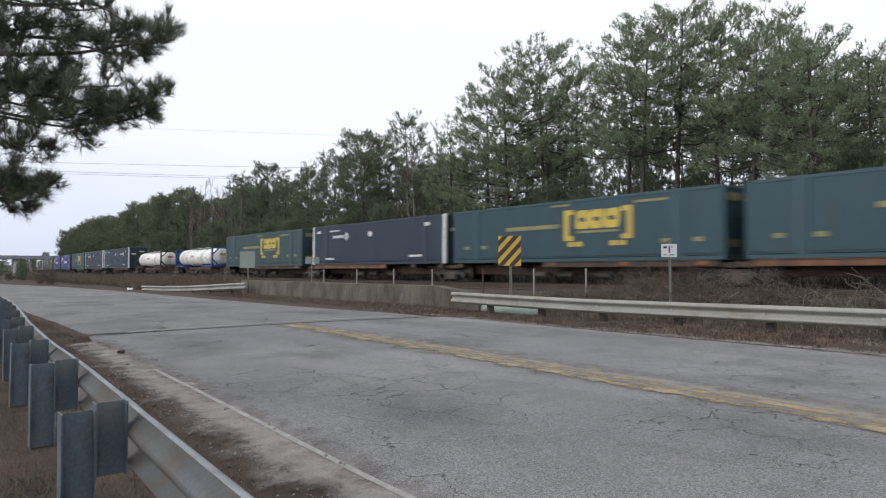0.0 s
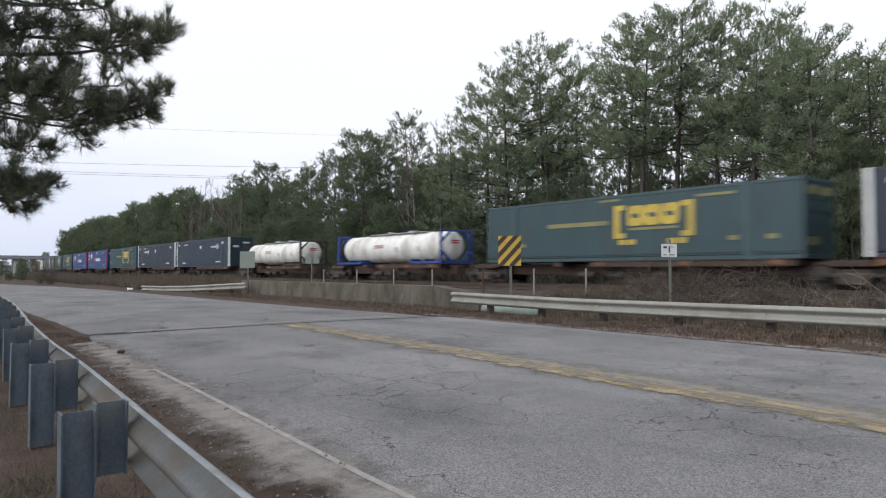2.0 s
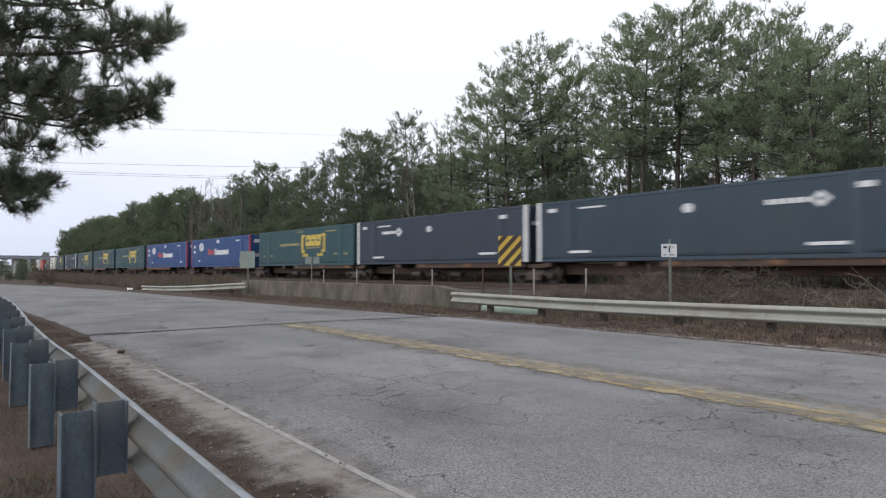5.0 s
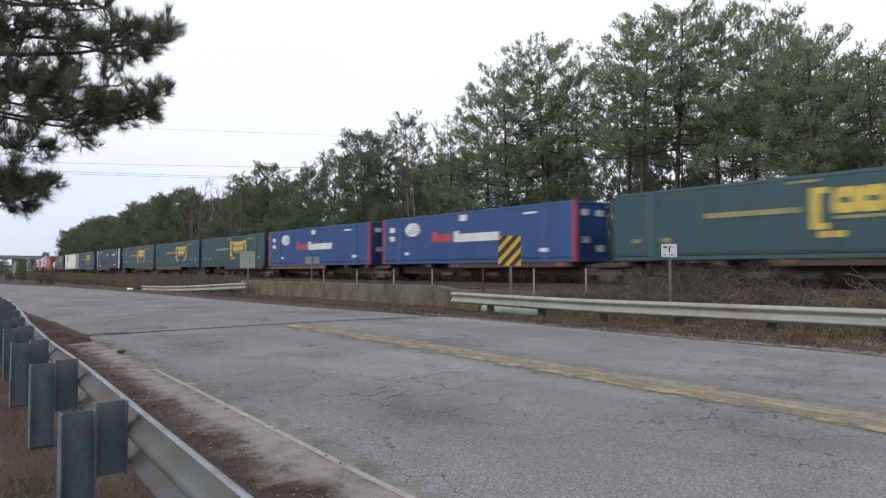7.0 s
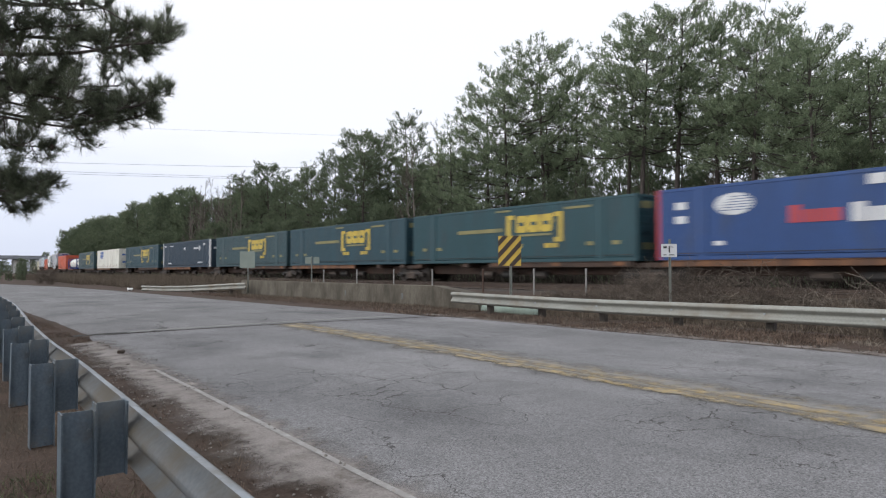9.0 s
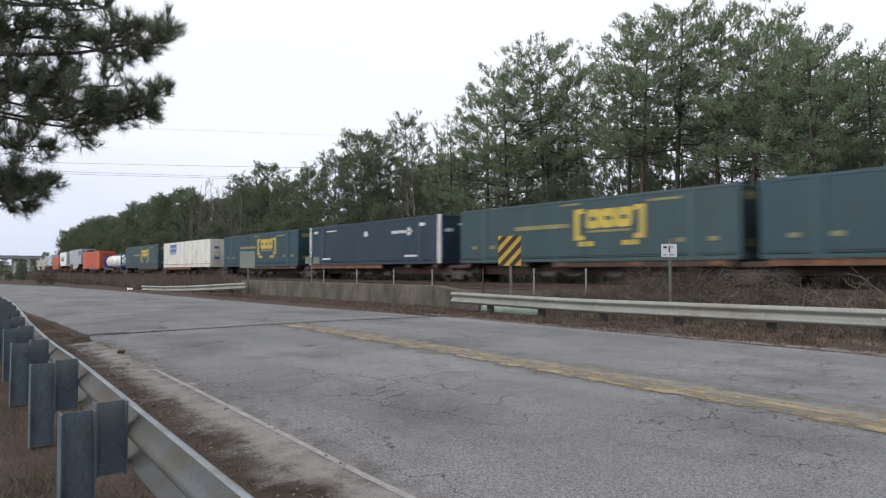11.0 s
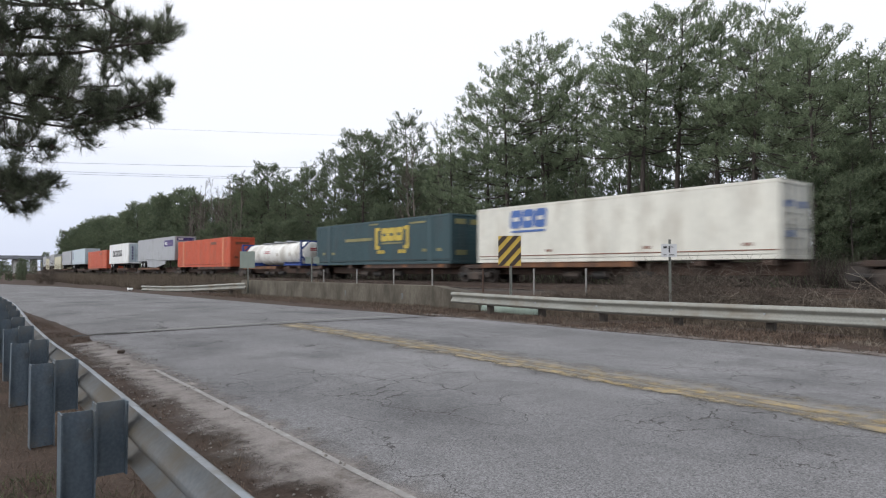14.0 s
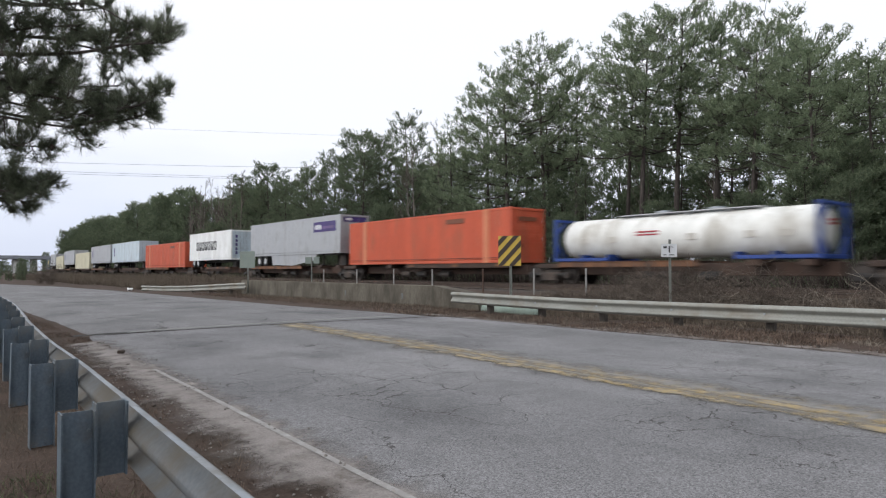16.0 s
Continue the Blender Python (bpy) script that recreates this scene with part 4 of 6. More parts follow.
# flat cars: a spine with cross arms, side sills, end platforms and a bogie with turning wheelsets
def flat_car(length, sill, label, sill_span):
    """Origin at the rear end of the load, at the height of its underside; the bogie stands under the rear end."""
    ob = thing("flat_car", label, "flat car", "flat cars of the train")
    part("spine_beam", Shape().cbox(-0.6, length + 0.3, 0.92, 1.52, -0.62, -0.1, 0.03), M_car_brown, ob)
    for x in (0.5, length * 0.3, length * 0.55, length * 0.8, length - 0.5):
        part("cross_arm", Shape().cbox(x - 0.25, x + 0.25, 0.05, BOX_W - 0.05, -0.24, -0.012, 0.02), M_car_brown, ob)
    a, c = sill_span
    for y in (0.0, BOX_W - 0.1):
        part("side_sill", Shape().cbox(a, c, y, y + 0.1, -0.26, -0.03, 0.015), sill, ob)
    part("sill_cap", Shape().cbox(a, c, -0.03, 0.14, -0.032, -0.006, 0.006), sill, ob)
    if sill is M_car_brown:
        # bright paint left on the container pedestals
        for x in (a + 0.4, (a + c) / 2, c - 0.9):
            part("pedestal", Shape().cbox(x, x + 0.5, -0.02, 0.12, -0.2, -0.004, 0.01), M_car_orange, ob)
    for x in (length * 0.36, length * 0.46, length * 0.6):
        part("air_reservoir", Shape().tube([(x, 0.5, -0.62), (x + 0.9, 0.5, -0.62)], 0.17, 10), M_black, ob)
    sh = Shape()
    sh.cbox(-1.3, 0.35, 0.25, BOX_W - 0.25, -0.3, -0.08, 0.03)
    part("end_platform", sh, M_car_brown, ob)
    part("coupling", Shape().cbox(-1.6, -0.5, 1.08, 1.36, -0.5, -0.25, 0.05), M_black, ob)
    bogie = part("bogie", Shape().cbox(-1.0, 0.1, 0.35, BOX_W - 0.35, -0.62, -0.36, 0.05), M_black, ob)
    for y in (0.10, BOX_W - 0.24):
        fr = Shape()
        fr.cbox(-1.75, 0.85, y, y + 0.14, -0.66, -0.52, 0.03)
        fr.cbox(-0.95, 0.05, y - 0.02, y + 0.16, -0.92, -0.5, 0.05)
        for x in (-1.55, 0.65):
            fr.cbox(x - 0.17, x + 0.17, y - 0.03, y + 0.17, -0.78, -0.5, 0.03)
        part("bogie_side_frame", fr, M_black, bogie)
        for x in (-0.7, -0.45, -0.2):
            part("spring", Shape().tube([(x, y + 0.05, -0.88), (x, y + 0.05, -0.58)], 0.1, 8), M_black, bogie)
    return ob


def wheelset_mesh():
    sh, r, n = Shape(), 0.46, 28
    for side in (-1, 1):
        prof = [(0.1, 0.82), (0.12, 0.80), (0.36, 0.77), (0.40, 0.81), (r - 0.0, 0.81), (r, 0.71), (r + 0.025, 0.70), (r + 0.025, 0.67), (0.40, 0.68), (0.35, 0.72), (0.1, 0.66)]
        k = len(sh.v)
        for q, y in prof:
            for j in range(n):
                t = 2 * math.pi * j / n
                sh.v.append((q * math.cos(t), side * y, q * math.sin(t)))
        for i in range(len(prof) - 1):
            for j in range(n):
                a, c = k + i * n + j, k + i * n + (j + 1) % n
                sh.f.append((a, c, c + n, a + n))
                sh.m.append(0)
    sh.tube([(0, -0.95, 0), (0, 0.95, 0)], 0.09, 12)
    return sh.mesh("wheelset", M_wheel)


WHEELSET = wheelset_mesh()
TEAL_A = "grey-teal corrugated steel freight box with yellow bracket emblem"
TEAL_B = "faded teal corrugated freight box with yellow bracket emblem"
NAVY_A = "faded navy corrugated freight box with white end bands"
NAVY_B = "dark blue corrugated freight box with white end bands"
BLUE_A = "bright blue corrugated freight box with red corner posts"
makers = {
    "teal": lambda: teal_box(M_teal, TEAL_A), "faded_teal": lambda: teal_box(M_teal_green, TEAL_B),
    "deep_teal": lambda: teal_box(M_deep_teal, "deep green-teal corrugated freight box with yellow bracket emblem"),
    "navy": lambda: navy_box(M_navy, NAVY_A, 3.1), "navy_blue": lambda: navy_box(M_navy_blue, NAVY_B, 11.2),
    "blue": lambda: blue_box(BLUE_A), "white": white_box,
    "orange": lambda: orange_box("bright orange corrugated freight box with paler lifting posts"),
    "tank_blue": lambda: tank_box("white tank in a blue steel end frame", M_tank_blue),
    "tank_dark": lambda: tank_box("grimy white tank in a dark steel end frame", M_black, 11.6),
    "trailer_purple": lambda: road_trailer("silver road trailer with purple panels on a flat car", M_silver, M_silver, mark="purple"),
    "trailer": lambda: road_trailer("pale grey road trailer standing on a flat car", M_silver, M_silver, skirt=False, mark="dark"),
    "trailer_pale": lambda: road_trailer("pale blue-green road trailer standing on a flat car", M_paleblue, M_paleblue, skirt=False, mark="dark"),
    "chassis": chassis_box,
    "cream": lambda: freight_box("box", "cream corrugated freight box", M_cream, M_cream),
}
# place of each load's rear end at the start, from the front of the train
CONSIST = [
    ("teal", 4.9), ("teal", -12.07), ("teal", -29.03), ("navy", -45.95), ("faded_teal", -64.0), ("tank_blue", -80.04), ("tank_dark", -97.6),
    ("navy_blue", -117.31), ("navy", -134.23), ("deep_teal", -150.9), ("blue", -169.2), ("blue", -186.95), ("deep_teal", -204.05), ("teal", -221.0),
    ("faded_teal", -237.85), ("navy_blue", -255.9), ("teal", -274.12), ("white", -294.1), ("faded_teal", -312.55), ("tank_blue", -327.2),
    ("orange", -346.25), ("trailer_purple", -363.72), ("chassis", -380.7), ("orange", -398.5), ("trailer_pale", -417.4), ("trailer", -434.2),
    ("cream", -451.6), ("trailer", -468.6), ("cream", -485.6), ("trailer", -503.0), ("teal", -520.5)]
LENGTHS = {"tank_blue": 12.0, "tank_dark": 11.6, "chassis": 12.19}
first, CARS = {}, []


def place(s):
    p, a = track(s)
    return Matrix.Translation((p.x, p.y, FLOOR)) @ Matrix.Rotation(a, 4, "Z")


for i, (kind, s0) in enumerate(CONSIST):
    if kind in first:
        load = copy_thing(first[kind], place(s0))
    else:
        load = first[kind] = makers[kind]()
    length = LENGTHS.get(kind, BOX_L)
    style = 0 if 3 < i < 10 else i % 2
    car_key = ("car", round(length), style)
    if car_key in first:
        car = copy_thing(first[car_key], place(s0))
    else:
        span = (0.3, length * 0.62) if style else (length * 0.42, length - 0.3)
        car = first[car_key] = flat_car(length, M_car_orange if style else M_car_brown, "rusty brown spine flat car with orange side sills" if style else "dark brown spine flat car with worn sills", span)
    bogie = next(o for o in car.children if o.name.startswith("bogie"))
    sets = [o for o in bogie.children if o.name.startswith("wheelset")]
    if not sets:
        for x in (-1.55, 0.65):
            sets.append(share("wheelset", WHEELSET, bogie, (x, 1.22, RAIL_TOP + 0.46 - FLOOR)))
    CARS.append((load, car, sets, s0))


# ---- roadside: guardrails, parapet, signs, posts ----
W_FACE = [(0.006, 0.158), (0.036, 0.154), (0.072, 0.124), (0.083, 0.097), (0.074, 0.074), (0.016, 0.028), (0.006, 0.0), (0.016, -0.028), (0.074, -0.074), (0.083, -0.097), (0.072, -0.118), (0.03, -0.15), (0.012, -0.156)]
for _ in range(2):
    # round the rolled bends
    W_FACE = [W_FACE[0]] + [(a[0] * (1 - q) + c[0] * q, a[1] * (1 - q) + c[1] * q) for a, c in zip(W_FACE, W_FACE[1:]) for q in (0.25, 0.75)] + [W_FACE[-1]]
W_PROFILE = W_FACE + [(u - 0.005, z) for u, z in W_FACE[::-1]]


def smooth_path(rows, step):
    """Even points along a path through rows (x, y, z)."""
    rows = [Vector(r) for r in rows]
    cum = [0.0]
    for a, c in zip(rows, rows[1:]):
        cum.append(cum[-1] + (c - a).length)
    n = max(int(cum[-1] / step), 2)
    out = []
    for i in range(n + 1):
        d = cum[-1] * i / n
        out.append(Vector([float(np.interp(d, cum, [r[k] for r in rows])) for k in range(3)]))
    for _ in range(3):
        out = [out[0]] + [(a + c * 2 + e) / 4 for a, c, e in zip(out, out[1:], out[2:])] + [out[-1]]
    return out


def i_section(sh, x, y0, y1, z0, z1, width, flange=0.008):
    w, t = width / 2, 0.004
    ring = [(x - w, y0), (x + w, y0), (x + w, y0 + flange), (x + t, y0 + flange), (x + t, y1 - flange), (x + w, y1 - flange),
            (x + w, y1), (x - w, y1), (x - w, y1 - flange), (x - t, y1 - flange), (x - t, y0 + flange), (x - w, y0 + flange)]
    k, n = len(sh.v), len(ring)
    sh.v.extend([(px, py, z0) for px, py in ring] + [(px, py, z1) for px, py in ring])
    for i in range(n):
        j = (i + 1) % n
        sh.f.append((k + i, k + j, k + n + j, k + n + i))
        sh.m.append(0)
    for q in ((0, 1, 2, 3, 10, 11), (3, 4, 9, 10), (4, 5, 6, 7, 8, 9)):
        sh.f.append(tuple(k + n + i for i in q))
        sh.m.append(0)


def near_guardrail():
    ob = thing("guardrail", "galvanised w-beam guardrail on steel posts beside the road", "guardrail", "guardrails")
    top = EYE - 0.70
    rows = [(8.0, 0.46), (4.0, 0.58), (0.0, 0.70), (-1.97, 0.805), (-3.93, 0.91), (-5.9, 1.015), (-7.6, 1.07), (-10.95, 1.27), (-16.2, 1.67), (-19.5, 1.83), (-24, 1.96), (-32, 2.0), (-44, 1.4), (-60, -0.2)]
    path = smooth_path([(x, y, top - 0.156) for x, y in rows], 0.3)
    # beam in lapped lengths
    seg = 13
    for i in range(0, len(path) - 1, seg):
        piece = path[i:i + seg + 2]
        if len(piece) > 1:
            lift = 0.004 * (i // seg % 2)
            sh = Shape().sweep([(u + lift, z) for u, z in W_PROFILE], piece, closed=True)
            # the rolled top edge gets a paler steel than the rest of the beam
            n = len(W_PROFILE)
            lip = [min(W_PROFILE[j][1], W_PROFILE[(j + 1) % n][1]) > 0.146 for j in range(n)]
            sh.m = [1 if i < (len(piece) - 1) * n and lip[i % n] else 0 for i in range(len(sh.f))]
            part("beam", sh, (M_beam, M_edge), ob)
    ys = [(p.x, p.y) for p in path]
    post, block = Shape(), Shape()
    i_section(post, 0, -0.315, -0.157, -1.3, 0.0, 0.105)
    i_section(block, 0, -0.154, 0.0, -0.37, 0.012, 0.10)
    post_me, block_me = post.mesh("post", M_post), block.mesh("spacer_block", M_post)
    bolt = Shape().tube([(0.004, -0.185, -0.1), (0.03, -0.185, -0.1)], 0.009, 6)
    bolt.tube([(0.003, -0.185, -0.1), (0.010, -0.185, -0.1)], 0.015, 10)
    bolt_me = bolt.mesh("bolt", M_post)
    x = 3.795
    while x > -50:
        if -3 < x < 0:
            x -= 1.905
            continue
        y = lerp(ys, x)
        zt = top + 0.0
        jig = random.uniform(-0.02, 0.02)
        p = share("post", post_me, ob, (x, y + 0.006, zt + jig))
        p.rotation_euler = (random.uniform(-0.012, 0.012), random.uniform(-0.015, 0.015), 0)
        share("spacer_block", block_me, ob, (x, y + 0.002, zt + 0.012 + jig / 2))
        share("bolt", bolt_me, p)
        x -= 1.905
    return ob


near_guardrail()


def far_guardrail(rows, post_xs, label, low=0.0):
    ob = thing("guardrail", label, "guardrail", "guardrails")
    path = smooth_path(rows, 0.35)
    path = [p - Vector((0, 0, 0.156)) for p in path]
    seg = 12
    for i in range(0, len(path) - 1, seg):
        piece = path[i:i + seg + 2]
        if len(piece) > 1:
            part("beam", Shape().sweep([(u + 0.004 * (i // seg % 2), z) for u, z in W_PROFILE], piece, closed=True), M_farbeam, ob)
    ys, zs = [(p.x, p.y) for p in path], [(p.x, p.z) for p in path]
    for x in post_xs:
        y, z = lerp(ys, x), lerp(zs, x)
        g = ground_z(x, y)
        part("post", Shape().cbox(x - 0.075, x + 0.075, y + 0.16, y + 0.31, g - 0.4, z + 0.12, 0.015), M_tie, ob, "dark timber post")
        part("spacer_block", Shape().cbox(x - 0.08, x + 0.08, y + 0.008, y + 0.158, z - 0.12, z + 0.14, 0.012), M_tie, ob)
        part("bolt", Shape().tube([(x, y - 0.03, z), (x, y + 0.01, z)], 0.02, 8), M_galv, ob)
    return ob


far_guardrail([(-14.75, 12.2, 0.595), (-13, 12.2, 0.575), (-10, 12.2, 0.55), (-7.8, 12.2, 0.56), (-5.3, 12.2, 0.575), (-3.8, 12.2, 0.583), (0, 12.15, 0.59), (14, 11.7, 0.6)],
              [-13.4 + 1.905 * i for i in range(14)], "pale grey-green w-beam guardrail on dark timber posts")
far_guardrail([(-43.2, 11.05, 0.30), (-39.6, 11.35, 0.33), (-36.9, 11.75, 0.39), (-34.5, 12.1, 0.48), (-32.7, 12.45, 0.57), (-31.0, 12.65, 0.63)],
              [-42.4 + 1.905 * i for i in range(6)], "weathered w-beam guardrail bent towards the bridge parapet")

# concrete bridge parapet with panels, buttress and sloped end
parapet = thing("bridge_parapet", "stained brown-grey concrete bridge parapet beside the road", "parapet")
px = [-33.2, -28.6, -24.2, -20.0, -16.6]
for a, c in zip(px, px[1:]):
    ya, yc = 13.30 - 0.4 * (a + 33.2) / 17, 13.30 - 0.4 * (c + 33.2) / 17
    sh = Shape().cbox(a + 0.004, c - 0.004, 0, 0.32, -0.35, 0.73, 0.012)
    sh.v = [(x, y + ya + (yc - ya) * (x - a) / (c - a), z) for x, y, z in sh.v]
    part("panel", sh, M_concrete, parapet)
sh = Shape()
prof = [(-16.6, -0.35), (-14.4, -0.35), (-14.4, 0.5), (-15.6, 0.62), (-16.6, 0.73)]
k = len(prof)
sh.face([(x, 12.9, z) for x, z in prof])
sh.face([(x, 13.35, z) for x, z in prof][::-1])
for i in range(k):
    j = (i + 1) % k
    sh.face([(prof[i][0], 12.9, prof[i][1]), (prof[i][0], 13.35, prof[i][1]), (prof[j][0], 13.35, prof[j][1]), (prof[j][0], 12.9, prof[j][1])])
part("end_block", sh, M_concrete, parapet)
for x in (-22.3, -18.4):
    part("pale_scar", Shape().cbox(x, x + 0.12, 13.30 - 0.4 * (x + 33.2) / 17 - 0.006, 13.06, 0.25, 0.45, 0.002), M_beam, parapet)
# pale green pipe lying behind the rail's end
pipe = thing("culvert_pipe", "pale green painted pipe lying behind the guardrail", "pipe")
part("pipe", Shape().tube([(-14.3, 13.1, 0.10), (-12.3, 13.05, 0.07)], 0.21, 16), M_green_conc, pipe, smooth=True)


def u_post(x, y, z0, z1, name="pole", parent=None, material=None, r=0.03):
    sh = Shape()
    sh.box(x - r, x + r, y, y + 0.012, z0, z1)
    sh.box(x - r, x - r + 0.01, y - 0.03, y, z0, z1)
    sh.box(x + r - 0.01, x + r, y - 0.03, y, z0, z1)
    return part(name, sh, material or M_sign_pole, parent)


def turned_plate(cx, cy, cz, w, h, face, name, material, parent, label="", thick=0.006, out=0.0):
    """A plate centred at a point, its face turned by face degrees from -y towards +x."""
    sh = Shape().cbox(-w / 2, w / 2, -thick - out, -out, -h / 2, h / 2, 0.002)
    ob = part(name, sh, material, parent, label)
    ob.matrix_local = Matrix.Translation((cx, cy, cz)) @ Matrix.Rotation(radians(face), 4, "Z")
    return ob


# striped hazard marker
marker = thing("hazard_marker_sign", "yellow and black diagonally striped hazard sign on a steel pole", "road sign")
u_post(-13.1, 12.93, -0.3, 2.1, parent=marker)
W, H = 0.63, 0.83
plate = turned_plate(-13.1, 12.88, 1.755, W, H, 38, "plate", M_sign_yellow, marker)
for k in range(-1, 4):
    # dark bands rising to the right, cut to the plate's outline
    z0 = -H / 2 - 0.48 + k * 0.335
    band, slope, wide = [], 1.0, 0.17
    pts = []
    for i in range(13):
        x = -W / 2 + W * i / 12
        lo = min(max(z0 + (x + W / 2) * slope * 1.1, -H / 2), H / 2)
        hi = min(max(z0 + wide + (x + W / 2) * slope * 1.1, -H / 2), H / 2)
        pts.append((x, lo, hi))
    pts = [p for p in pts if p[2] - p[1] > 0.004]
    if len(pts) > 1:
        sh = Shape()
        poly_patch(sh, [(x, lo) for x, lo, hi in pts] + [(x, hi) for x, lo, hi in pts[::-1]], y=-0.008)
        part("stripe", sh, M_sign_black, plate, "black stripe")

# small white sign with unreadable lines
small = thing("small_sign", "small white sign with dark lines on a thin post", "road sign")
u_post(-8.87, 14.03, 0.0, 1.95, parent=small, r=0.022)
plate = turned_plate(-8.87, 13.99, 1.685, 0.36, 0.31, 45, "plate", M_mark_white, small)
for x0, x1, z0, z1 in ((-0.13, -0.05, 0.05, 0.10), (-0.01, 0.02, -0.05, 0.1), (0.02, 0.09, 0.075, 0.09), (-0.13, -0.06, -0.115, -0.095), (0.0, 0.12, -0.115, -0.095)):
    sh = Shape()
    rect(sh, x0, x1, z0, z1, y=-0.006, thick=0.003)
    part("dark_line", sh, M_mark_black, plate)

# sign seen from its bare back
back = thing("road_sign", "bare grey-green metal back of a square road sign", "road sign")
u_post(-32.2, 13.25, -0.3, 2.15, parent=back)
turned_plate(-32.2, 13.2, 1.77, 0.92, 0.84, 30, "plate", M_sign_back, back)
for z in (1.5, 2.0):
    turned_plate(-32.2, 13.235, z, 0.5, 0.04, 30, "stiffener", M_sign_pole, back, thick=0.02)
twin = thing("twin_plate_sign", "two small grey plates on one thin post", "road sign")
u_post(-28.75, 15.0, 0.0, 1.9, parent=twin, r=0.025)
turned_plate(-28.98, 14.93, 1.71, 0.33, 0.32, 35, "plate", M_sign_back, twin)
turned_plate(-28.48, 15.1, 1.71, 0.31, 0.31, 35, "plate", M_sign_back, twin)

M_post_pale = surface("pale_weathered_post", (0.2, 0.196, 0.185), (0.31, 0.302, 0.287), scale=6, rough=0.8)
# marker posts along the railway bank
for i, (x, tone_mat) in enumerate(((-33.08, M_post_pale), (-29.53, M_post_pale), (-26.18, M_post_pale), (-23.18, M_post_pale), (-19.83, M_car_brown), (-17.03, M_post_pale), (-14.6, M_post_pale))):
    p = thing("marker_post", "thin rusty steel post on the railway bank" if tone_mat is M_car_brown else "thin pale steel post on the railway bank", "post", "posts along the railway bank")
    g = ground_z(x, 18.0)
    sh = Shape()
    lean = random.uniform(-0.02, 0.02)
    sh.tube([(x, 18.0, g - 0.3), (x + lean, 18.0, 1.27)], 0.036, 8)
    part("shaft", sh, tone_mat, p)
    part("cap", Shape().tube([(x + lean, 18.0, 1.265), (x + lean, 18.0, 1.285)], [0.04, 0.025], 8), tone_mat, p)

# plastic bag by the road, stones
bag = Shape()
for i in range(7):
    for j in range(14):
        a, u = 2 * math.pi * j / 14, i / 6
        r = 0.42 * math.sin(math.pi * (0.12 + 0.88 * (1 - u))) ** 0.7 * (1 + 0.35 * noise.noise((math.cos(a) * 1.5, math.sin(a) * 1.5, u * 3)))
        bag.v.append((r * math.cos(a) * 1.1, r * math.sin(a) * 0.6, u * 0.34 * (1 + 0.3 * noise.noise((a, u, 2)))))
for i in range(6):
    for j in range(14):
        a, c = i * 14 + j, i * 14 + (j + 1) % 14
        bag.f.append((a, c, c + 14, a + 14))
        bag.m.append(0)
b = tagged(solid("plastic_bag", bag, M_bag, smooth=True), "crumpled white plastic bag lying on the verge", "litter")
b.location = (-43.2, 10.35, ground_z(-43.2, 10.35) - 0.02)
b.scale = (0.62, 0.62, 0.62)


def stone(x, y, r, material, name="stone", label="dark stone on the shoulder"):
    bm = bmesh.new()
    bmesh.ops.create_icosphere(bm, subdivisions=2, radius=r)
    for v in bm.verts:
        v.co *= 1 + 0.3 * noise.noise(v.co * (2.2 / r) + Vector((x, y, 0)))
        v.co.z *= 0.7
    me = bpy.data.meshes.new(name)
    bm.to_mesh(me)
    bm.free()
    me.materials.append(material)
    ob = tagged(new(name, me), label, "stone", "loose stones")
    ob.location = (x, y, max(ground_z(x, y), road_z(x, y) if y > lerp(NEAR_EDGE, x) else -9) + r * 0.45)


for x, y, r in ((-10.45, 2.40, 0.055), (-9.2, 2.2, 0.03), (-8.6, 2.05, 0.025), (-12.2, 2.45, 0.03), (-6.4, 1.75, 0.022), (-5.4, 1.75, 0.018)):
    stone(x, y, r, M_sign_black)

# overpass far down the line
over = thing("overpass", "grey road overpass on pale concrete piers across the railway", "bridge")
OX = -330
part("deck", Shape().cbox(OX - 6, OX + 6, -120, 140, EYE + 4.9, EYE + 5.7, 0.1), M_bridge, over)
part("railing", Shape().cbox(OX + 5.4, OX + 5.8, -120, 140, EYE + 5.7, EYE + 6.4, 0.05), M_bridge, over)
for y0 in (33, 39.5, 52, 12, -20):
    part("pier", Shape().cbox(OX - 3, OX + 3, y0, y0 + 2.2, -1, EYE + 4.9, 0.2), M_pier, over)
# overhead wires and their poles, far off across the line
for k, (a, c, sag) in enumerate((((-148.8, 10.0, 22.3), (-132.0, 84.0, 26.0), 0.8), ((-150.5, 10.0, 20.7), (-134.0, 84.0, 23.2), 0.7), ((-150.5, 10.0, 20.3), (-134.0, 84.0, 22.9), 0.75), ((-148.0, 20.0, 30.2), (-124.0, 90.0, 32.7), 0.6))):
    a, c = Vector(a), Vector(c)
    a, c = a - (c - a) * 0.6, c + (c - a) * 0.6
    if k == 0:
        mast = (a, c)
    elif k < 3:
        a, c = Vector((mast[0].x, mast[0].y, a.z)), Vector((mast[1].x, mast[1].y, c.z))
    pts = [a.lerp(c, i / 16) - Vector((0, 0, sag * (1 - (i / 8 - 1) ** 2))) for i in range(17)]
    sh = Shape().tube(pts, 0.028 if k < 3 else 0.018, 5)
    if k in (0, 3):
        for q in (a, c):
            tagged(solid("utility_pole", Shape().tube([(q.x, q.y, ground_z(q.x, q.y) - 1), (q.x, q.y, q.z + 0.6)], [0.3, 0.2], 10), M_sign_pole), "tall grey pole carrying overhead wires", "utility pole", "utility poles")
    tagged(solid("overhead_wire", sh, M_cable), "thin dark overhead wire", "cable", "overhead wires")


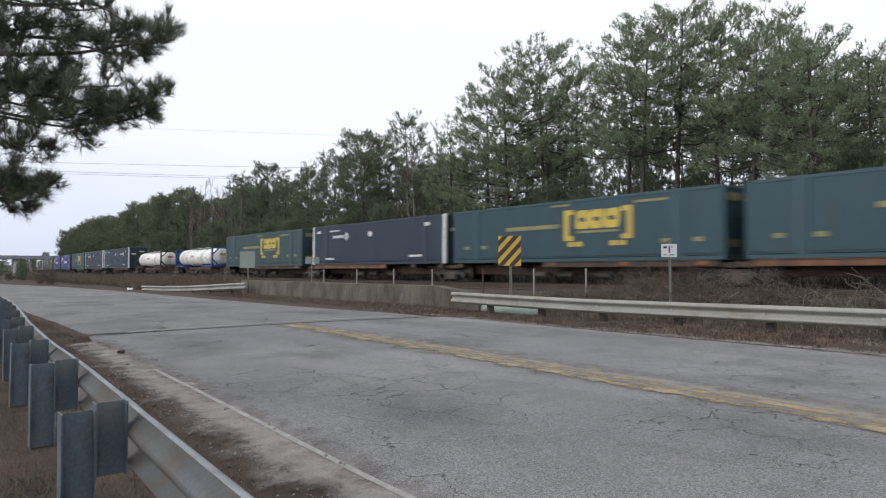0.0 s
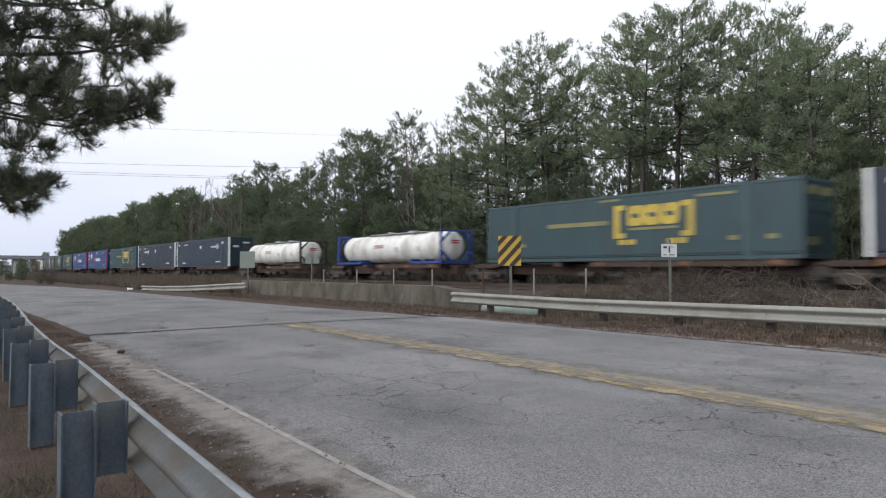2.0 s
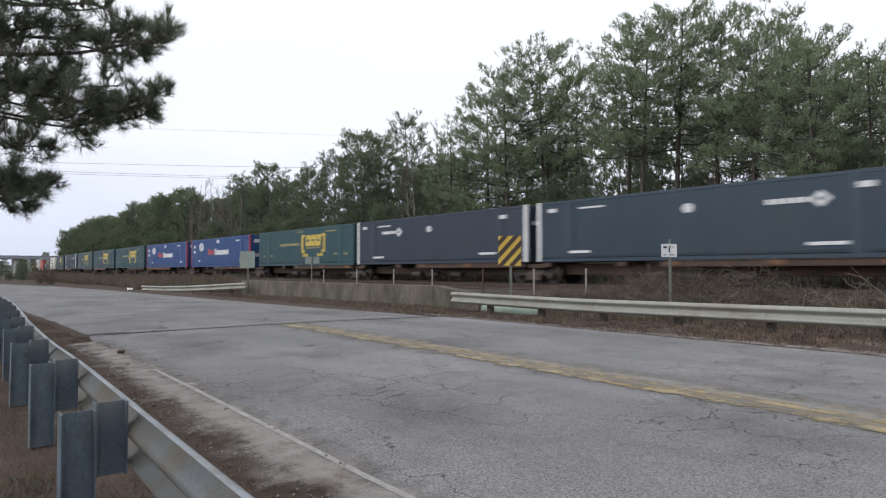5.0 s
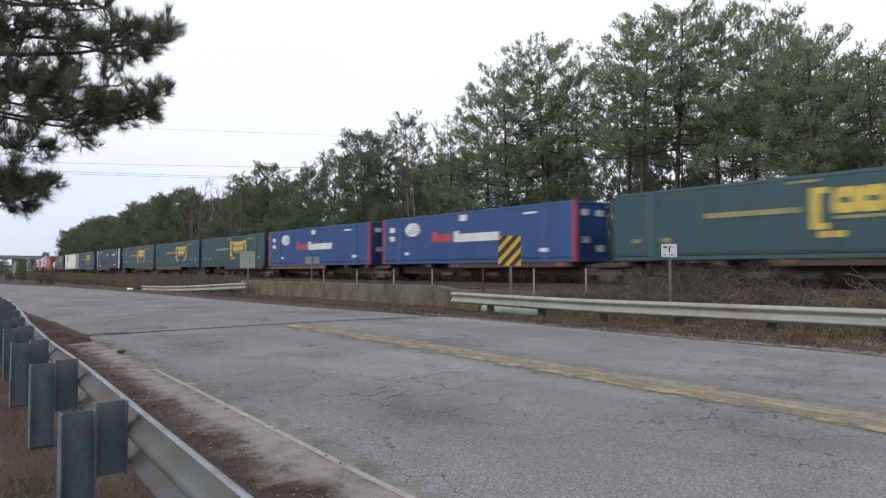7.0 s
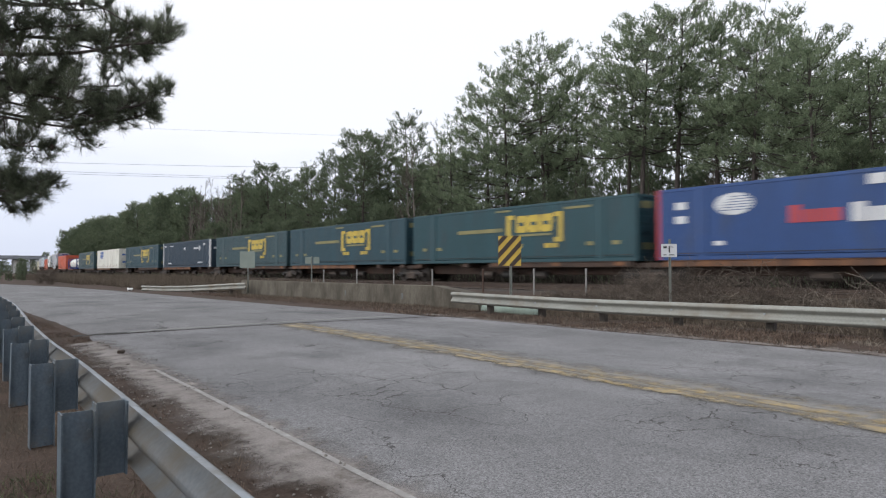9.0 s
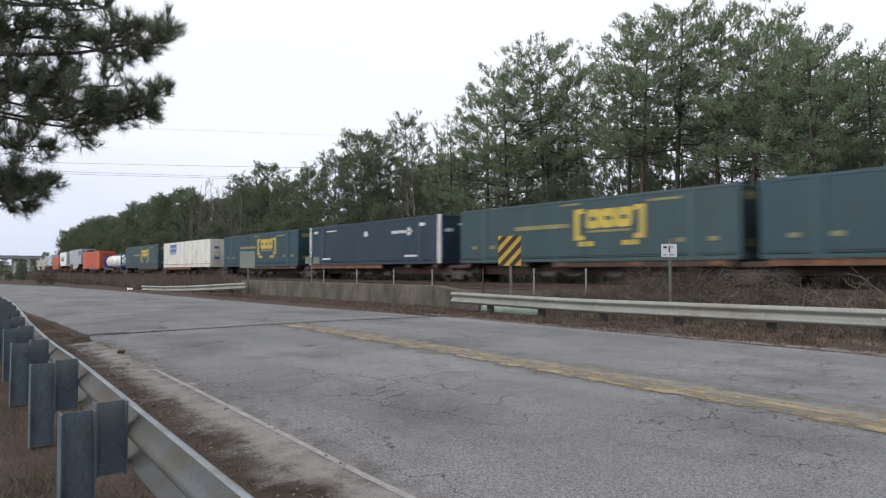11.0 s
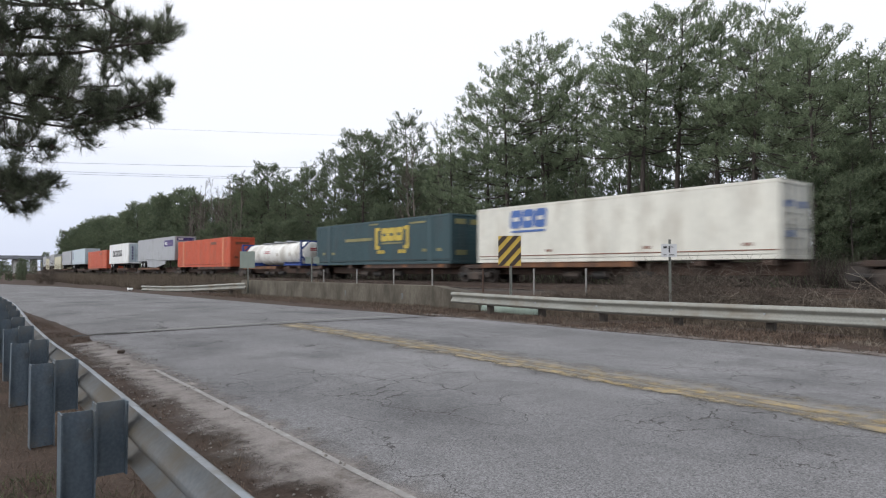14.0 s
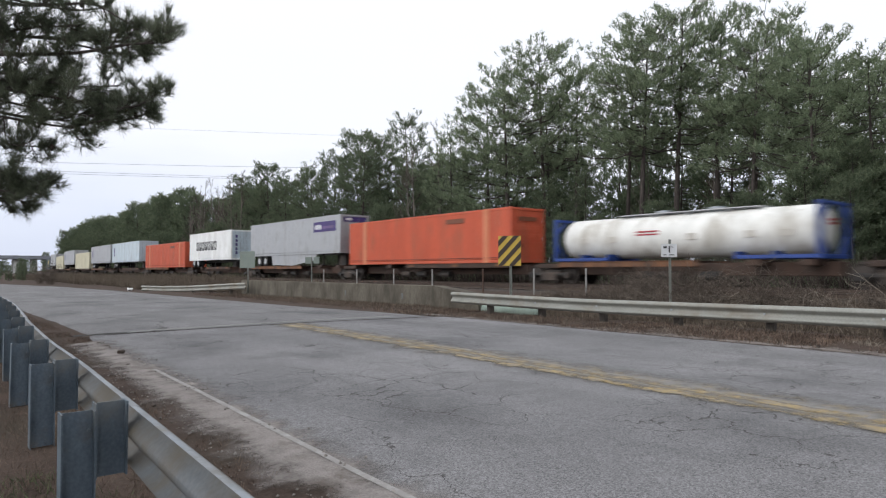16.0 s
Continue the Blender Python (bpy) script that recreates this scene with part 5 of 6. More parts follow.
# ---- plants ----
rng = np.random.default_rng(7)


def blade_mesh(name, material, base, way, length, width):
    """Thin triangles from base along way; all arrays, one row a blade."""
    n = len(base)
    way = way / np.linalg.norm(way, axis=1, keepdims=True)
    side = np.cross(way, rng.normal(size=(n, 3)))
    side /= np.linalg.norm(side, axis=1, keepdims=True) + 1e-9
    w = (np.asarray(width) * np.ones(n))[:, None] / 2
    l = (np.asarray(length) * np.ones(n))[:, None]
    v = np.empty((n, 3, 3))
    v[:, 0], v[:, 1], v[:, 2] = base - side * w, base + side * w, base + way * l
    return tri_mesh(name, material, v)


def tri_mesh(name, material, v):
    n = len(v)
    me = bpy.data.meshes.new(name)
    me.vertices.add(3 * n)
    me.vertices.foreach_set("co", v.reshape(-1).astype(np.float32))
    me.loops.add(3 * n)
    me.loops.foreach_set("vertex_index", np.arange(3 * n, dtype=np.int32))
    me.polygons.add(n)
    me.polygons.foreach_set("loop_start", np.arange(0, 3 * n, 3, dtype=np.int32))
    me.polygons.foreach_set("loop_total", np.full(n, 3, dtype=np.int32))
    me.materials.append(material)
    me.update(calc_edges=True)
    return me


def pine(seed, height, base, radius, limbs, label, lean=0.0, pads=0.78, shoots=11, nb=8, blade=0.27, wide=0.054, pad=0.21, bend=0.0, needles=None):
    """A pine: tapered trunk, spreading limbs with side branches, pads of upturned needle shoots along them."""
    global rng
    rng = np.random.default_rng(seed)
    ob = thing("pine_tree", label, "tree", "pines behind the railway")
    n = 12
    sway = lambda t: Vector((lean * t + 0.25 * (math.sin(3 * t + seed) - math.sin(seed)), bend * t * t + 0.25 * (math.cos(2.3 * t + seed * 2) - math.cos(seed * 2.0)), height * t))
    sh = Shape()
    r0 = height * 0.0125
    sh.tube([sway(i / n) - Vector((0, 0, 0.4 if i == 0 else 0)) for i in range(n + 1)], [r0 * (1 - 0.9 * (i / n) ** 1.1) * (1.25 if i == 0 else 1) for i in range(n + 1)], 8)
    centres, outs = [], []
    for k in range(limbs):
        t = min(base + (1 - base) * (k + rng.uniform(0, 1)) / limbs, 0.975)
        u = (t - base) / (1 - base)
        prof = max(1 - ((u - 0.34) / 0.71) ** 2, 0.08) ** 0.45
        ang = k * 2.4 + rng.normal(0, 0.45)
        # each side of the crown bulges or recedes on its own
        lobe = 1 + 0.34 * noise.noise((math.cos(ang) * 1.1 + seed, math.sin(ang) * 1.1, u * 2.6))
        ln = radius * prof * lobe * rng.uniform(0.72, 1.08)
        rise = rng.uniform(-0.12, 0.2) + 0.42 * u * u
        d = Vector((math.cos(ang), math.sin(ang), rise)).normalized()
        flat = Vector((-math.sin(ang), math.cos(ang), 0))
        p0 = sway(t)
        along = lambda q: p0 + d * ln * q + Vector((0, 0, ln * (-0.10 * math.sin(math.pi * q) + 0.14 * q * q)))
        sh.tube([along(q) for q in (0, 0.35, 0.7, 1.0)], [r0 * 0.26 * (1 - u * 0.6), r0 * 0.18 * (1 - u * 0.6), 0.025, 0.012], 4, cap=False)
        count = max(int((1.5 + 1.75 * ln) * pads), 2)
        for c in range(count):
            q = 0.3 + 0.7 * ((c + rng.uniform(0, 1)) / count) ** 0.75
            reach = (0.10 + 0.30 * (1 - abs(q - 0.55))) * ln
            side = rng.uniform(-1, 1) * reach
            cp = along(q) + flat * side + Vector((0, 0, 0.08 + abs(side) * 0.12 + rng.normal(0, 0.12)))
            if abs(side) > 0.25:
                sh.tube([along(max(q - 0.2, 0.1)), cp], [0.022, 0.009], 3, cap=False)
            for j in range(shoots):
                centres.append(np.array(cp) + rng.normal(0, pad, 3) * np.array((1, 1, 0.62)))
                outs.append((d.x, d.y, 0.0))
    # leader shoots on the very top
    for j in range(shoots * 2):
        centres.append(np.array(sway(rng.uniform(0.955, 0.995))) + rng.normal(0, pad * 0.55, 3))
        outs.append((0, 0, 0))
    part("trunk", sh, M_bark, ob)
    centres, outs = np.array(centres), np.array(outs)
    axis_of = outs * 0.45 + np.array((0, 0, 0.85)) + rng.normal(0, 0.3, (len(centres), 3))
    axis_of /= np.linalg.norm(axis_of, axis=1, keepdims=True)
    ax = np.repeat(axis_of, nb, axis=0)
    base_pts = np.repeat(centres, nb, axis=0) + ax * rng.uniform(-0.1, blade * 1.0, (len(ax), 1))
    way = ax * 0.75 + rng.normal(0, 0.5, (len(ax), 3))
    share("crown", blade_mesh("crown", needles or M_needles, base_pts, way, rng.uniform(0.7, 1.2, len(ax)) * blade, wide), ob)
    return ob


def bare_tree(seed, height, label, spread=0.25, material=None):
    global rng
    rng = np.random.default_rng(seed)
    ob = thing("bare_tree", label, "tree", "bare trees behind the railway")
    sh, tw = Shape(), Shape()
    pts = [Vector((0.3 * math.sin(2 * t + seed), 0.3 * math.cos(2.7 * t + seed) - 0.3 * math.cos(seed), height * t - (0.3 if t == 0 else 0))) for t in np.linspace(0, 1, 10)]
    r0 = height * 0.008
    sh.tube(pts, [r0 * (1 - 0.93 * i / 9) for i in range(10)], 7)

    def branch(p, d, ln, r, depth):
        e = p + d * ln
        mid = p + d * ln * 0.5 + Vector(rng.normal(0, 0.05 * ln, 3))
        (sh if depth == 0 else tw).tube([p, mid, e], [r, r * 0.7, r * 0.35], 4 if depth == 0 else 3, cap=False)
        if depth < 2:
            for _ in range(5):
                q = rng.uniform(0.25, 1)
                nd = (d + Vector(rng.normal(0, 0.45, 3)) + Vector((0, 0, 0.15))).normalized()
                branch(p.lerp(e, q), nd, ln * rng.uniform(0.35, 0.6), r * 0.45, depth + 1)

    for k in range(20):
        t = rng.uniform(0.3, 0.98)
        i = int(t * 9)
        a = rng.uniform(0, 6.28)
        d = Vector((math.cos(a) * spread * 2.2, math.sin(a) * spread * 2.2, rng.uniform(0.5, 1.1))).normalized()
        branch(pts[i].lerp(pts[min(i + 1, 9)], t * 9 - i), d, height * rng.uniform(0.1, 0.25) * (1.2 - t), r0 * 0.4 * (1.1 - t) + 0.01, 0)
    part("trunk", sh, material or M_grey_bark, ob)
    tagged(part("branchwork", tw, M_twig, ob), kind="stuff")
    return ob


PINE = "tall green pine with bare lower trunk behind the railway"
PINE_B = "bushy green pine with low branches behind the railway"
COARSE = dict(needles=M_needles_shaded, shoots=8, nb=6, blade=0.46, wide=0.12, pad=0.33, pads=0.8)
pines = [pine(11, 19, 0.48, 4.6, 46, PINE, pads=0.84), pine(12, 18, 0.20, 5.0, 64, PINE, lean=0.4, pads=0.76), pine(13, 17, 0.56, 3.7, 34, PINE, lean=-0.4, pads=0.66),
         pine(14, 16, 0.10, 3.9, 66, PINE_B, pads=0.98, pad=0.25, needles=M_needles_shaded), pine(15, 16, 0.06, 3.5, 66, PINE_B, lean=0.3, pads=0.98, pad=0.25, needles=M_needles_shaded), pine(16, 15, 0.30, 2.5, 44, PINE, pads=0.95, shoots=9, needles=M_needles_shaded),
         pine(17, 16, 0.05, 3.9, 60, PINE_B, **COARSE), pine(18, 15, 0.08, 3.6, 56, PINE_B, **COARSE),
         pine(19, 17, 0.38, 4.0, 44, PINE, **COARSE)]
bases = (19, 18, 17, 16, 16, 15, 16, 15, 17)
used = set()


def plant(kind, x, y, h, turn):
    """Sets a pine of that kind and height on the ground."""
    m = Matrix.Translation((x, y, ground_z(x, y) - 0.1)) @ Matrix.Rotation(turn, 4, "Z") @ Matrix.Scale(h / bases[kind], 4)
    if kind not in used:
        used.add(kind)
        pines[kind].matrix_basis = m
    else:
        ob = copy_thing(pines[kind], Matrix.Identity(4))
        ob.matrix_basis = m


FRONT = [(-36.5, 40, 18.8, 0), (-34.4, 41.5, 17.2, 2), (-39.8, 39, 17.7, 1), (-42.8, 39, 16.2, 1), (-45.6, 38, 13.2, 1), (-38.5, 43, 16.5, 2),
         (-27.6, 40, 18.6, 0), (-30.2, 42, 17.6, 2), (-25.8, 41.5, 19.2, 0), (-23.4, 43, 18.4, 2), (-19.7, 40, 15.0, 0), (-19.4, 44.5, 17.3, 2), (-22.0, 45, 14.5, 2),
         (-16.4, 41, 13.9, 0), (-14.8, 38, 13.4, 1), (-12.2, 38.5, 12.3, 1), (-9.2, 38, 10.7, 1), (-12.6, 36.5, 7.6, 3),
         (-46.8, 42, 12.5, 4), (-51.5, 41, 12, 3),
         (-58.2, 42, 18.0, 5), (-54.5, 40, 12.5, 4), (-63.0, 41, 16.4, 4), (-67.4, 42, 17.9, 3), (-61.5, 38, 14.0, 3), (-70.6, 40, 15.4, 4), (-75, 39, 13.8, 3), (-79.1, 41, 15.2, 5), (-84, 40, 13.8, 4),
         (-91.6, 41, 16.9, 3), (-94, 41, 14.4, 5), (-98, 39, 15.6, 4), (-126, 41, 15.6, 6), (-133.8, 41.5, 17.2, 7), (-140, 41, 16.6, 6), (-147, 42, 16.6, 7), (-152, 42, 17, 6), (-160, 42, 16.6, 7), (-168, 42, 17, 6),
         (-177, 42, 16, 7), (-185, 42.5, 16, 6), (-196, 43, 15.6, 7), (-207, 43, 16.6, 6), (-219, 43.5, 16.8, 7), (-230, 44, 17.2, 6), (-242, 44.5, 17, 7), (-252, 45, 16.6, 6), (-262, 45, 16, 7), (-272, 45.5, 14.5, 6), (-282, 46, 12.5, 7), (-292, 46.5, 10.5, 6)]
rnd = random.Random(5)
for x, y, h, kind in FRONT:
    plant(kind, x, y, h if x > -46 else h * 0.975, rnd.uniform(0, 6.28))
# deeper rows that close the wood
for i in range(11):
    x = -40 - i * 7.0 + rnd.uniform(-2, 2)
    plant(rnd.choice((6, 7)), x, 47 + track_shift(x) * 0.9 + rnd.uniform(-2, 3), rnd.uniform(10.5, 13), rnd.uniform(0, 6.28))
for i in range(34):
    x = -104 - i * 5.4 + rnd.uniform(-1.5, 1.5)
    plant(rnd.choice((6, 7)), x, 45 + rnd.uniform(-1, 3), rnd.uniform(13, 15.5), rnd.uniform(0, 6.28))
for i in range(10):
    x = -2 - i * 5.4 + rnd.uniform(-1.2, 1.2)
    plant(8, x, 54 + rnd.uniform(-4, 9), rnd.uniform(13, 16.5), rnd.uniform(0, 6.28))
# young pines at the wood's edge
for i in range(40):
    x = 4 - i * 2.9 - max(i - 26, 0) * 2.8 + rnd.uniform(-1, 1)
    plant(rnd.choice((6, 7)), x, 34.5 + track_shift(x) + rnd.uniform(-0.8, 3.5), rnd.uniform(4.2, 7.0) * (0.62 if -30 < x < -16 else 1) + (1.5 if x < -50 else 0), rnd.uniform(0, 6.28))
# low dense growth deep in the wood
for i in range(26):
    plant(rnd.choice((6, 7)), 14 - i * 4.2, 58 + rnd.uniform(-3, 6), rnd.uniform(7.5, 9.5), rnd.uniform(0, 6.28))
for x, y, h in ((-8.5, 37.5, 10.6), (-4.5, 39, 11.5), (-1.0, 38, 10.5), (-12.5, 43, 11.5), (-6, 43, 12), (-30.5, 37.5, 8.5), (-33.5, 36.5, 7.5)):
    plant(rnd.choice((3, 4)), x, y, h, rnd.uniform(0, 6.28))
for x, y, h in ((-16.5, 34, 5.2), (-14.3, 35, 6.2), (-12, 34.2, 5.6), (-9.8, 35.2, 6.8), (-7.6, 34.2, 5.8), (-5.2, 35, 6.8), (-2.8, 34.2, 6.0), (-0.4, 35.5, 7.0), (2.2, 34.5, 6.4), (-19, 35, 5.0), (-22.5, 34.6, 5.2), (-27, 35, 4.8)):
    plant(rnd.choice((6, 7)), x, y, h, rnd.uniform(0, 6.28))
for i in range(14):
    plant(rnd.choice((6, 7)), -8 - i * 2.1 + rnd.uniform(-0.6, 0.6), 48 + rnd.uniform(-2, 5), rnd.uniform(4.6, 6.2), rnd.uniform(0, 6.28))
# woods beyond the overpass and across the bend
for i in range(15):
    plant(rnd.choice((6, 7)), -400 - rnd.uniform(0, 90), -25 + i * 7.0, rnd.uniform(8, 12), rnd.uniform(0, 6.28))
for x, y, h in ((-58, -1.5, 3.2), (-62, -4.0, 5.5), (-66, -2.4, 4.4), (-71, -6.5, 7.0), (-86, 8.3, 1.8), (-90, 10.0, 1.9), (-95, 10.2, 2.0), (-83, 7.0, 1.8), (-104, 50, 15), (-111, 47, 15), (-118, 48, 15.5), (-107, 44, 13), (-115, 44, 13), (-150, 16.5, 3.6), (-155, 13.5, 3.0), (-165, 19, 3.4), (-178, 22, 3.2)):
    plant(7, x, y, h, rnd.uniform(0, 6.28))

bare = bare_tree(31, 15, "slender pale leafless tree behind the railway")
bare_b = bare_tree(32, 13, "thin grey leafless tree among the pines", 0.3)
bare.matrix_basis = Matrix.Translation((-94.5, 36.3, 0.2))
bare_b.matrix_basis = Matrix.Translation((-50.5, 36.5, 0.2))
for x, y, h, src, hh in ((-92.0, 36.5, 15.5, bare, 15), (-97.5, 36.0, 13, bare, 15), (-107, 38, 16.0, bare, 15), (-110, 37.5, 15.5, bare_b, 13), (-113.5, 38.5, 16.5, bare, 15), (-104, 39, 15, bare_b, 13), (-117, 39, 15, bare_b, 13), (-120, 40, 14.5, bare, 15), (-101, 38, 14, bare_b, 13), (-107, 41, 14, bare_b, 13), (-109, 36.5, 12, bare, 15), (-112, 36.5, 13, bare_b, 13), (-115, 37, 14, bare, 15), (-103, 36.5, 12, bare_b, 13), (-99.5, 36.5, 14, bare, 15), (-118, 37.5, 13, bare_b, 13),
                         (-52.0, 38.5, 14.6, bare_b, 13), (-47.5, 38, 15, bare, 15), (-20, 47, 12, bare_b, 13), (-17, 45, 11, bare_b, 13), (-26, 47, 11, bare_b, 13), (-31, 46, 12, bare_b, 13), (-12, 45, 10, bare_b, 13), (-14.5, 39, 9, bare_b, 13), (-21.5, 43, 9.5, bare, 15), (-24, 44, 10, bare_b, 13), (-29, 43.5, 9.5, bare, 15)):
    ob = copy_thing(src, Matrix.Identity(4))
    ob.matrix_basis = Matrix.Translation((x, y, ground_z(x, y) - 0.1)) @ Matrix.Rotation(rnd.uniform(0, 6.28), 4, "Z") @ Matrix.Scale(h / hh, 4)


# undergrowth, weeds and litter: uncountable
def scatter(name, material, label, count, place_fn, length, width, spread=0.5, clump=6, category="grass"):
    global rng
    rng = np.random.default_rng(len(name) * 13 + count)
    pts = []
    while len(pts) < count:
        x, y = place_fn()
        pts.append((x, y, ground_z(x, y) - 0.02))
    pts = np.repeat(np.array(pts), clump, axis=0)
    pts[:, :2] += rng.normal(0, 0.06, (len(pts), 2))
    way = rng.normal(0, spread, (len(pts), 3)) + np.array((0, 0, 1.0))
    way[:, 2] = np.abs(way[:, 2]) + 0.02
    ln = rng.uniform(length[0], length[1], len(pts))
    me = blade_mesh(name, material, pts, way, ln, width)
    return tagged(new(name, me), label, category, kind="stuff")


def band(x0, x1, y0, y1, power=1.0):
    def fn():
        x = x0 + (x1 - x0) * rng.uniform() ** power
        return x, rng.uniform(y0, y1) + track_shift(x)
    return fn


def patchy(x0, x1, y0, y1, scale=0.5, cut=0.0):
    def fn():
        for _ in range(60):
            x, y = rng.uniform(x0, x1), rng.uniform(y0, y1)
            if noise.noise((x * scale, y * scale, 4.0)) > cut:
                break
        return x, y
    return fn


scatter("verge_weeds", M_dead, "dead brown weeds along the road verge", 4200, patchy(-16, 8, 11.3, 13.4, 0.7, -0.1), (0.02, 0.10), 0.011, 1.4)
scatter("verge_litter", M_straw, "reddish brown pine straw and leaves at the road edge", 10000, patchy(-16, 8, 10.85, 12.6, 0.9, -0.15), (0.04, 0.12), 0.022, 3.2)
scatter("verge_debris", M_stalk, "pale broken stalks and debris on the verge", 1100, patchy(-16, 8, 10.9, 12.6, 0.8, 0.05), (0.04, 0.16), 0.014, 3.0)
scatter("bank_grass", M_dead, "dry tangled grass on the railway bank", 5200, band(-16, 8, 13.0, 18.6), (0.12, 0.5), 0.014, 0.6)
scatter("far_bank_grass", M_dead, "dry brown brush on the bank along the bend", 9500, band(-130, -45, 11.6, 18.8, 0.7), (0.3, 0.95), 0.03, 0.5)
scatter("near_bank_grass", M_dead, "dry brown grass behind the bent guardrail", 2600, band(-45, -33, 13.4, 18.8), (0.2, 0.7), 0.02, 0.5)
scatter("wedge_litter", M_straw, "brown leaf litter on the wedge of soil beside the road", 5000, patchy(-34, -11, 1.5, 2.45, 1.1, -0.2), (0.03, 0.1), 0.008, 2.8)
scatter("parapet_weeds", M_dead, "brown weeds at the foot of the parapet", 1800, band(-32, -15, 11.3, 13.2), (0.05, 0.18), 0.014, 0.9)
scatter("parapet_litter", M_straw, "brown leaf litter at the foot of the parapet", 2600, band(-34, -13, 10.95, 12.9), (0.05, 0.14), 0.02, 2.6)
scatter("wood_undergrowth", M_twig, "brown twiggy undergrowth at the edge of the wood", 9000, band(-260, 6, 30.5, 40, 0.8), (0.8, 2.6), 0.045, 0.35, 5, "undergrowth")
scatter("green_undergrowth", M_needles_shaded, "dark green bushes at the edge of the wood", 7000, band(-260, 6, 31, 40, 0.8), (0.5, 1.8), 0.09, 0.7, 6, "undergrowth")
scatter("brush_edge", M_twig, "dark brown brush between the railway and the wood", 5200, band(-70, 8, 29.6, 33.5), (0.8, 2.2), 0.05, 0.45, 5, "undergrowth")
scatter("evergreen_brush", M_needles_shaded, "low evergreen brush between the railway and the wood", 4200, band(-70, 8, 30.2, 34), (0.5, 1.5), 0.09, 0.8, 6, "undergrowth")
scatter("near_straw", M_straw, "brown pine straw behind the guardrail", 15000, patchy(-14, -1.5, -2.0, 1.5, 0.9, -0.5), (0.03, 0.11), 0.004, 2.8)
scatter("near_grass", M_dead, "dead grass tufts behind the guardrail", 3600, patchy(-18, 0, -2.5, 1.3, 0.8, -0.1), (0.03, 0.14), 0.005, 0.8)
scatter("near_weeds", M_green_weed, "green weeds round the guardrail posts", 420, patchy(-5, -2.2, 0.1, 1.05, 1.3, 0.0), (0.03, 0.10), 0.008, 0.8)
scatter("edge_straw", M_straw, "brown leaf litter between guardrail and road", 3600, patchy(-26, -1.5, 1.0, 1.78, 1.1, 0.05), (0.03, 0.1), 0.007, 2.8)


def pebbles():
    global rng
    rng = np.random.default_rng(4)
    n = 1500
    x = rng.uniform(-12.5, -1.2, n)
    y = 1.93 - 0.046 * (x + 2.88) + rng.normal(-0.12, 0.24, n)
    z = np.array([max(ground_z(a, c), road_z(a, c) if c > lerp(NEAR_EDGE, a) else -1) for a, c in zip(x, y)])
    r = 0.004 + 0.012 * rng.uniform(size=n) ** 3
    ends = np.array(((1, 0, 0), (0, 1, 0), (-1, 0, 0), (0, -1, 0), (0, 0, 0.8), (0, 0, -0.8)), float)
    faces = ((0, 1, 4), (1, 2, 4), (2, 3, 4), (3, 0, 4), (1, 0, 5), (2, 1, 5), (3, 2, 5), (0, 3, 5))
    pts = np.stack((x, y, z + r * 0.7), axis=1)[:, None, :] + ends[None] * r[:, None, None] * rng.uniform(0.6, 1.3, (n, 6, 1))
    v = np.concatenate([pts[:, list(f)] for f in faces])
    tagged(new("shoulder_pebbles", tri_mesh("shoulder_pebbles", M_pebble, v)), "small loose pebbles on the road shoulder", "gravel", kind="stuff")


M_pebble = surface("mixed_pebbles", (0.06, 0.055, 0.05), (0.34, 0.31, 0.28), scale=9, rough=0.9, bump=0, grain=30)
pebbles()


def bramble(seed, x, y, w, h, stems, label, material):
    """A tangle of bare arching stems with side twigs."""
    global rng
    rng = np.random.default_rng(seed)
    ob = thing("bare_bush", label, "bush", "bare bushes by the railway")
    sh = Shape()
    for _ in range(stems):
        a, r = rng.uniform(0, 6.28), rng.uniform(0, 0.5) * w
        p = Vector((r * math.cos(a), r * math.sin(a) * 0.6, -0.05))
        d = Vector((rng.normal(0, 0.55), rng.normal(0, 0.4), 1)).normalized()
        ln = h * rng.uniform(0.5, 1.15)
        pts = [p]
        for i in range(4):
            d = (d + Vector((rng.normal(0, 0.22), rng.normal(0, 0.22), -0.16 * i))).normalized()
            pts.append(pts[-1] + d * ln / 4)
        r0 = rng.uniform(0.004, 0.0095)
        sh.tube(pts, [r0, r0 * 0.9, r0 * 0.75, r0 * 0.6, r0 * 0.35], 3, cap=False)
        for _ in range(5):
            i = int(rng.integers(1, 4))
            e = pts[i] + Vector((rng.normal(0, 0.25), rng.normal(0, 0.2), rng.uniform(0.02, 0.3))) * h * 0.8
            sh.tube([pts[i], (pts[i] + e) / 2 + Vector(rng.normal(0, 0.03, 3)), e], [r0 * 0.6, r0 * 0.5, r0 * 0.25], 3, cap=False)
    tagged(part("tangle", sh, material, ob), kind="stuff")
    ob.location = (x, y, ground_z(x, y))
    return ob


BUSH = "brown leafless bramble tangle by the railway"
rb = random.Random(3)
for i in range(26):
    x = -14.2 + i * 0.68 + rb.uniform(-0.3, 0.3)
    tall = 1.3 if -12.5 < x < -7.4 else 0.8
    bramble(40 + i, x, rb.uniform(14.3, 17.8), 1.0, tall * rb.uniform(0.85, 1.3), 75, BUSH, M_bramble)
for i, (x, y, h) in enumerate(((-9.9, 14.0, 1.55), (-8.0, 14.3, 1.2), (-7.4, 13.9, 1.0), (-6.2, 15.0, 1.25), (-5.4, 14.6, 1.35), (-4.4, 15.2, 1.5), (-3.6, 15.0, 1.3))):
    bramble(80 + i, x, y, 0.5, h * 1.1, 7, "tall pale dead weed stalks behind the guardrail", M_stalk)
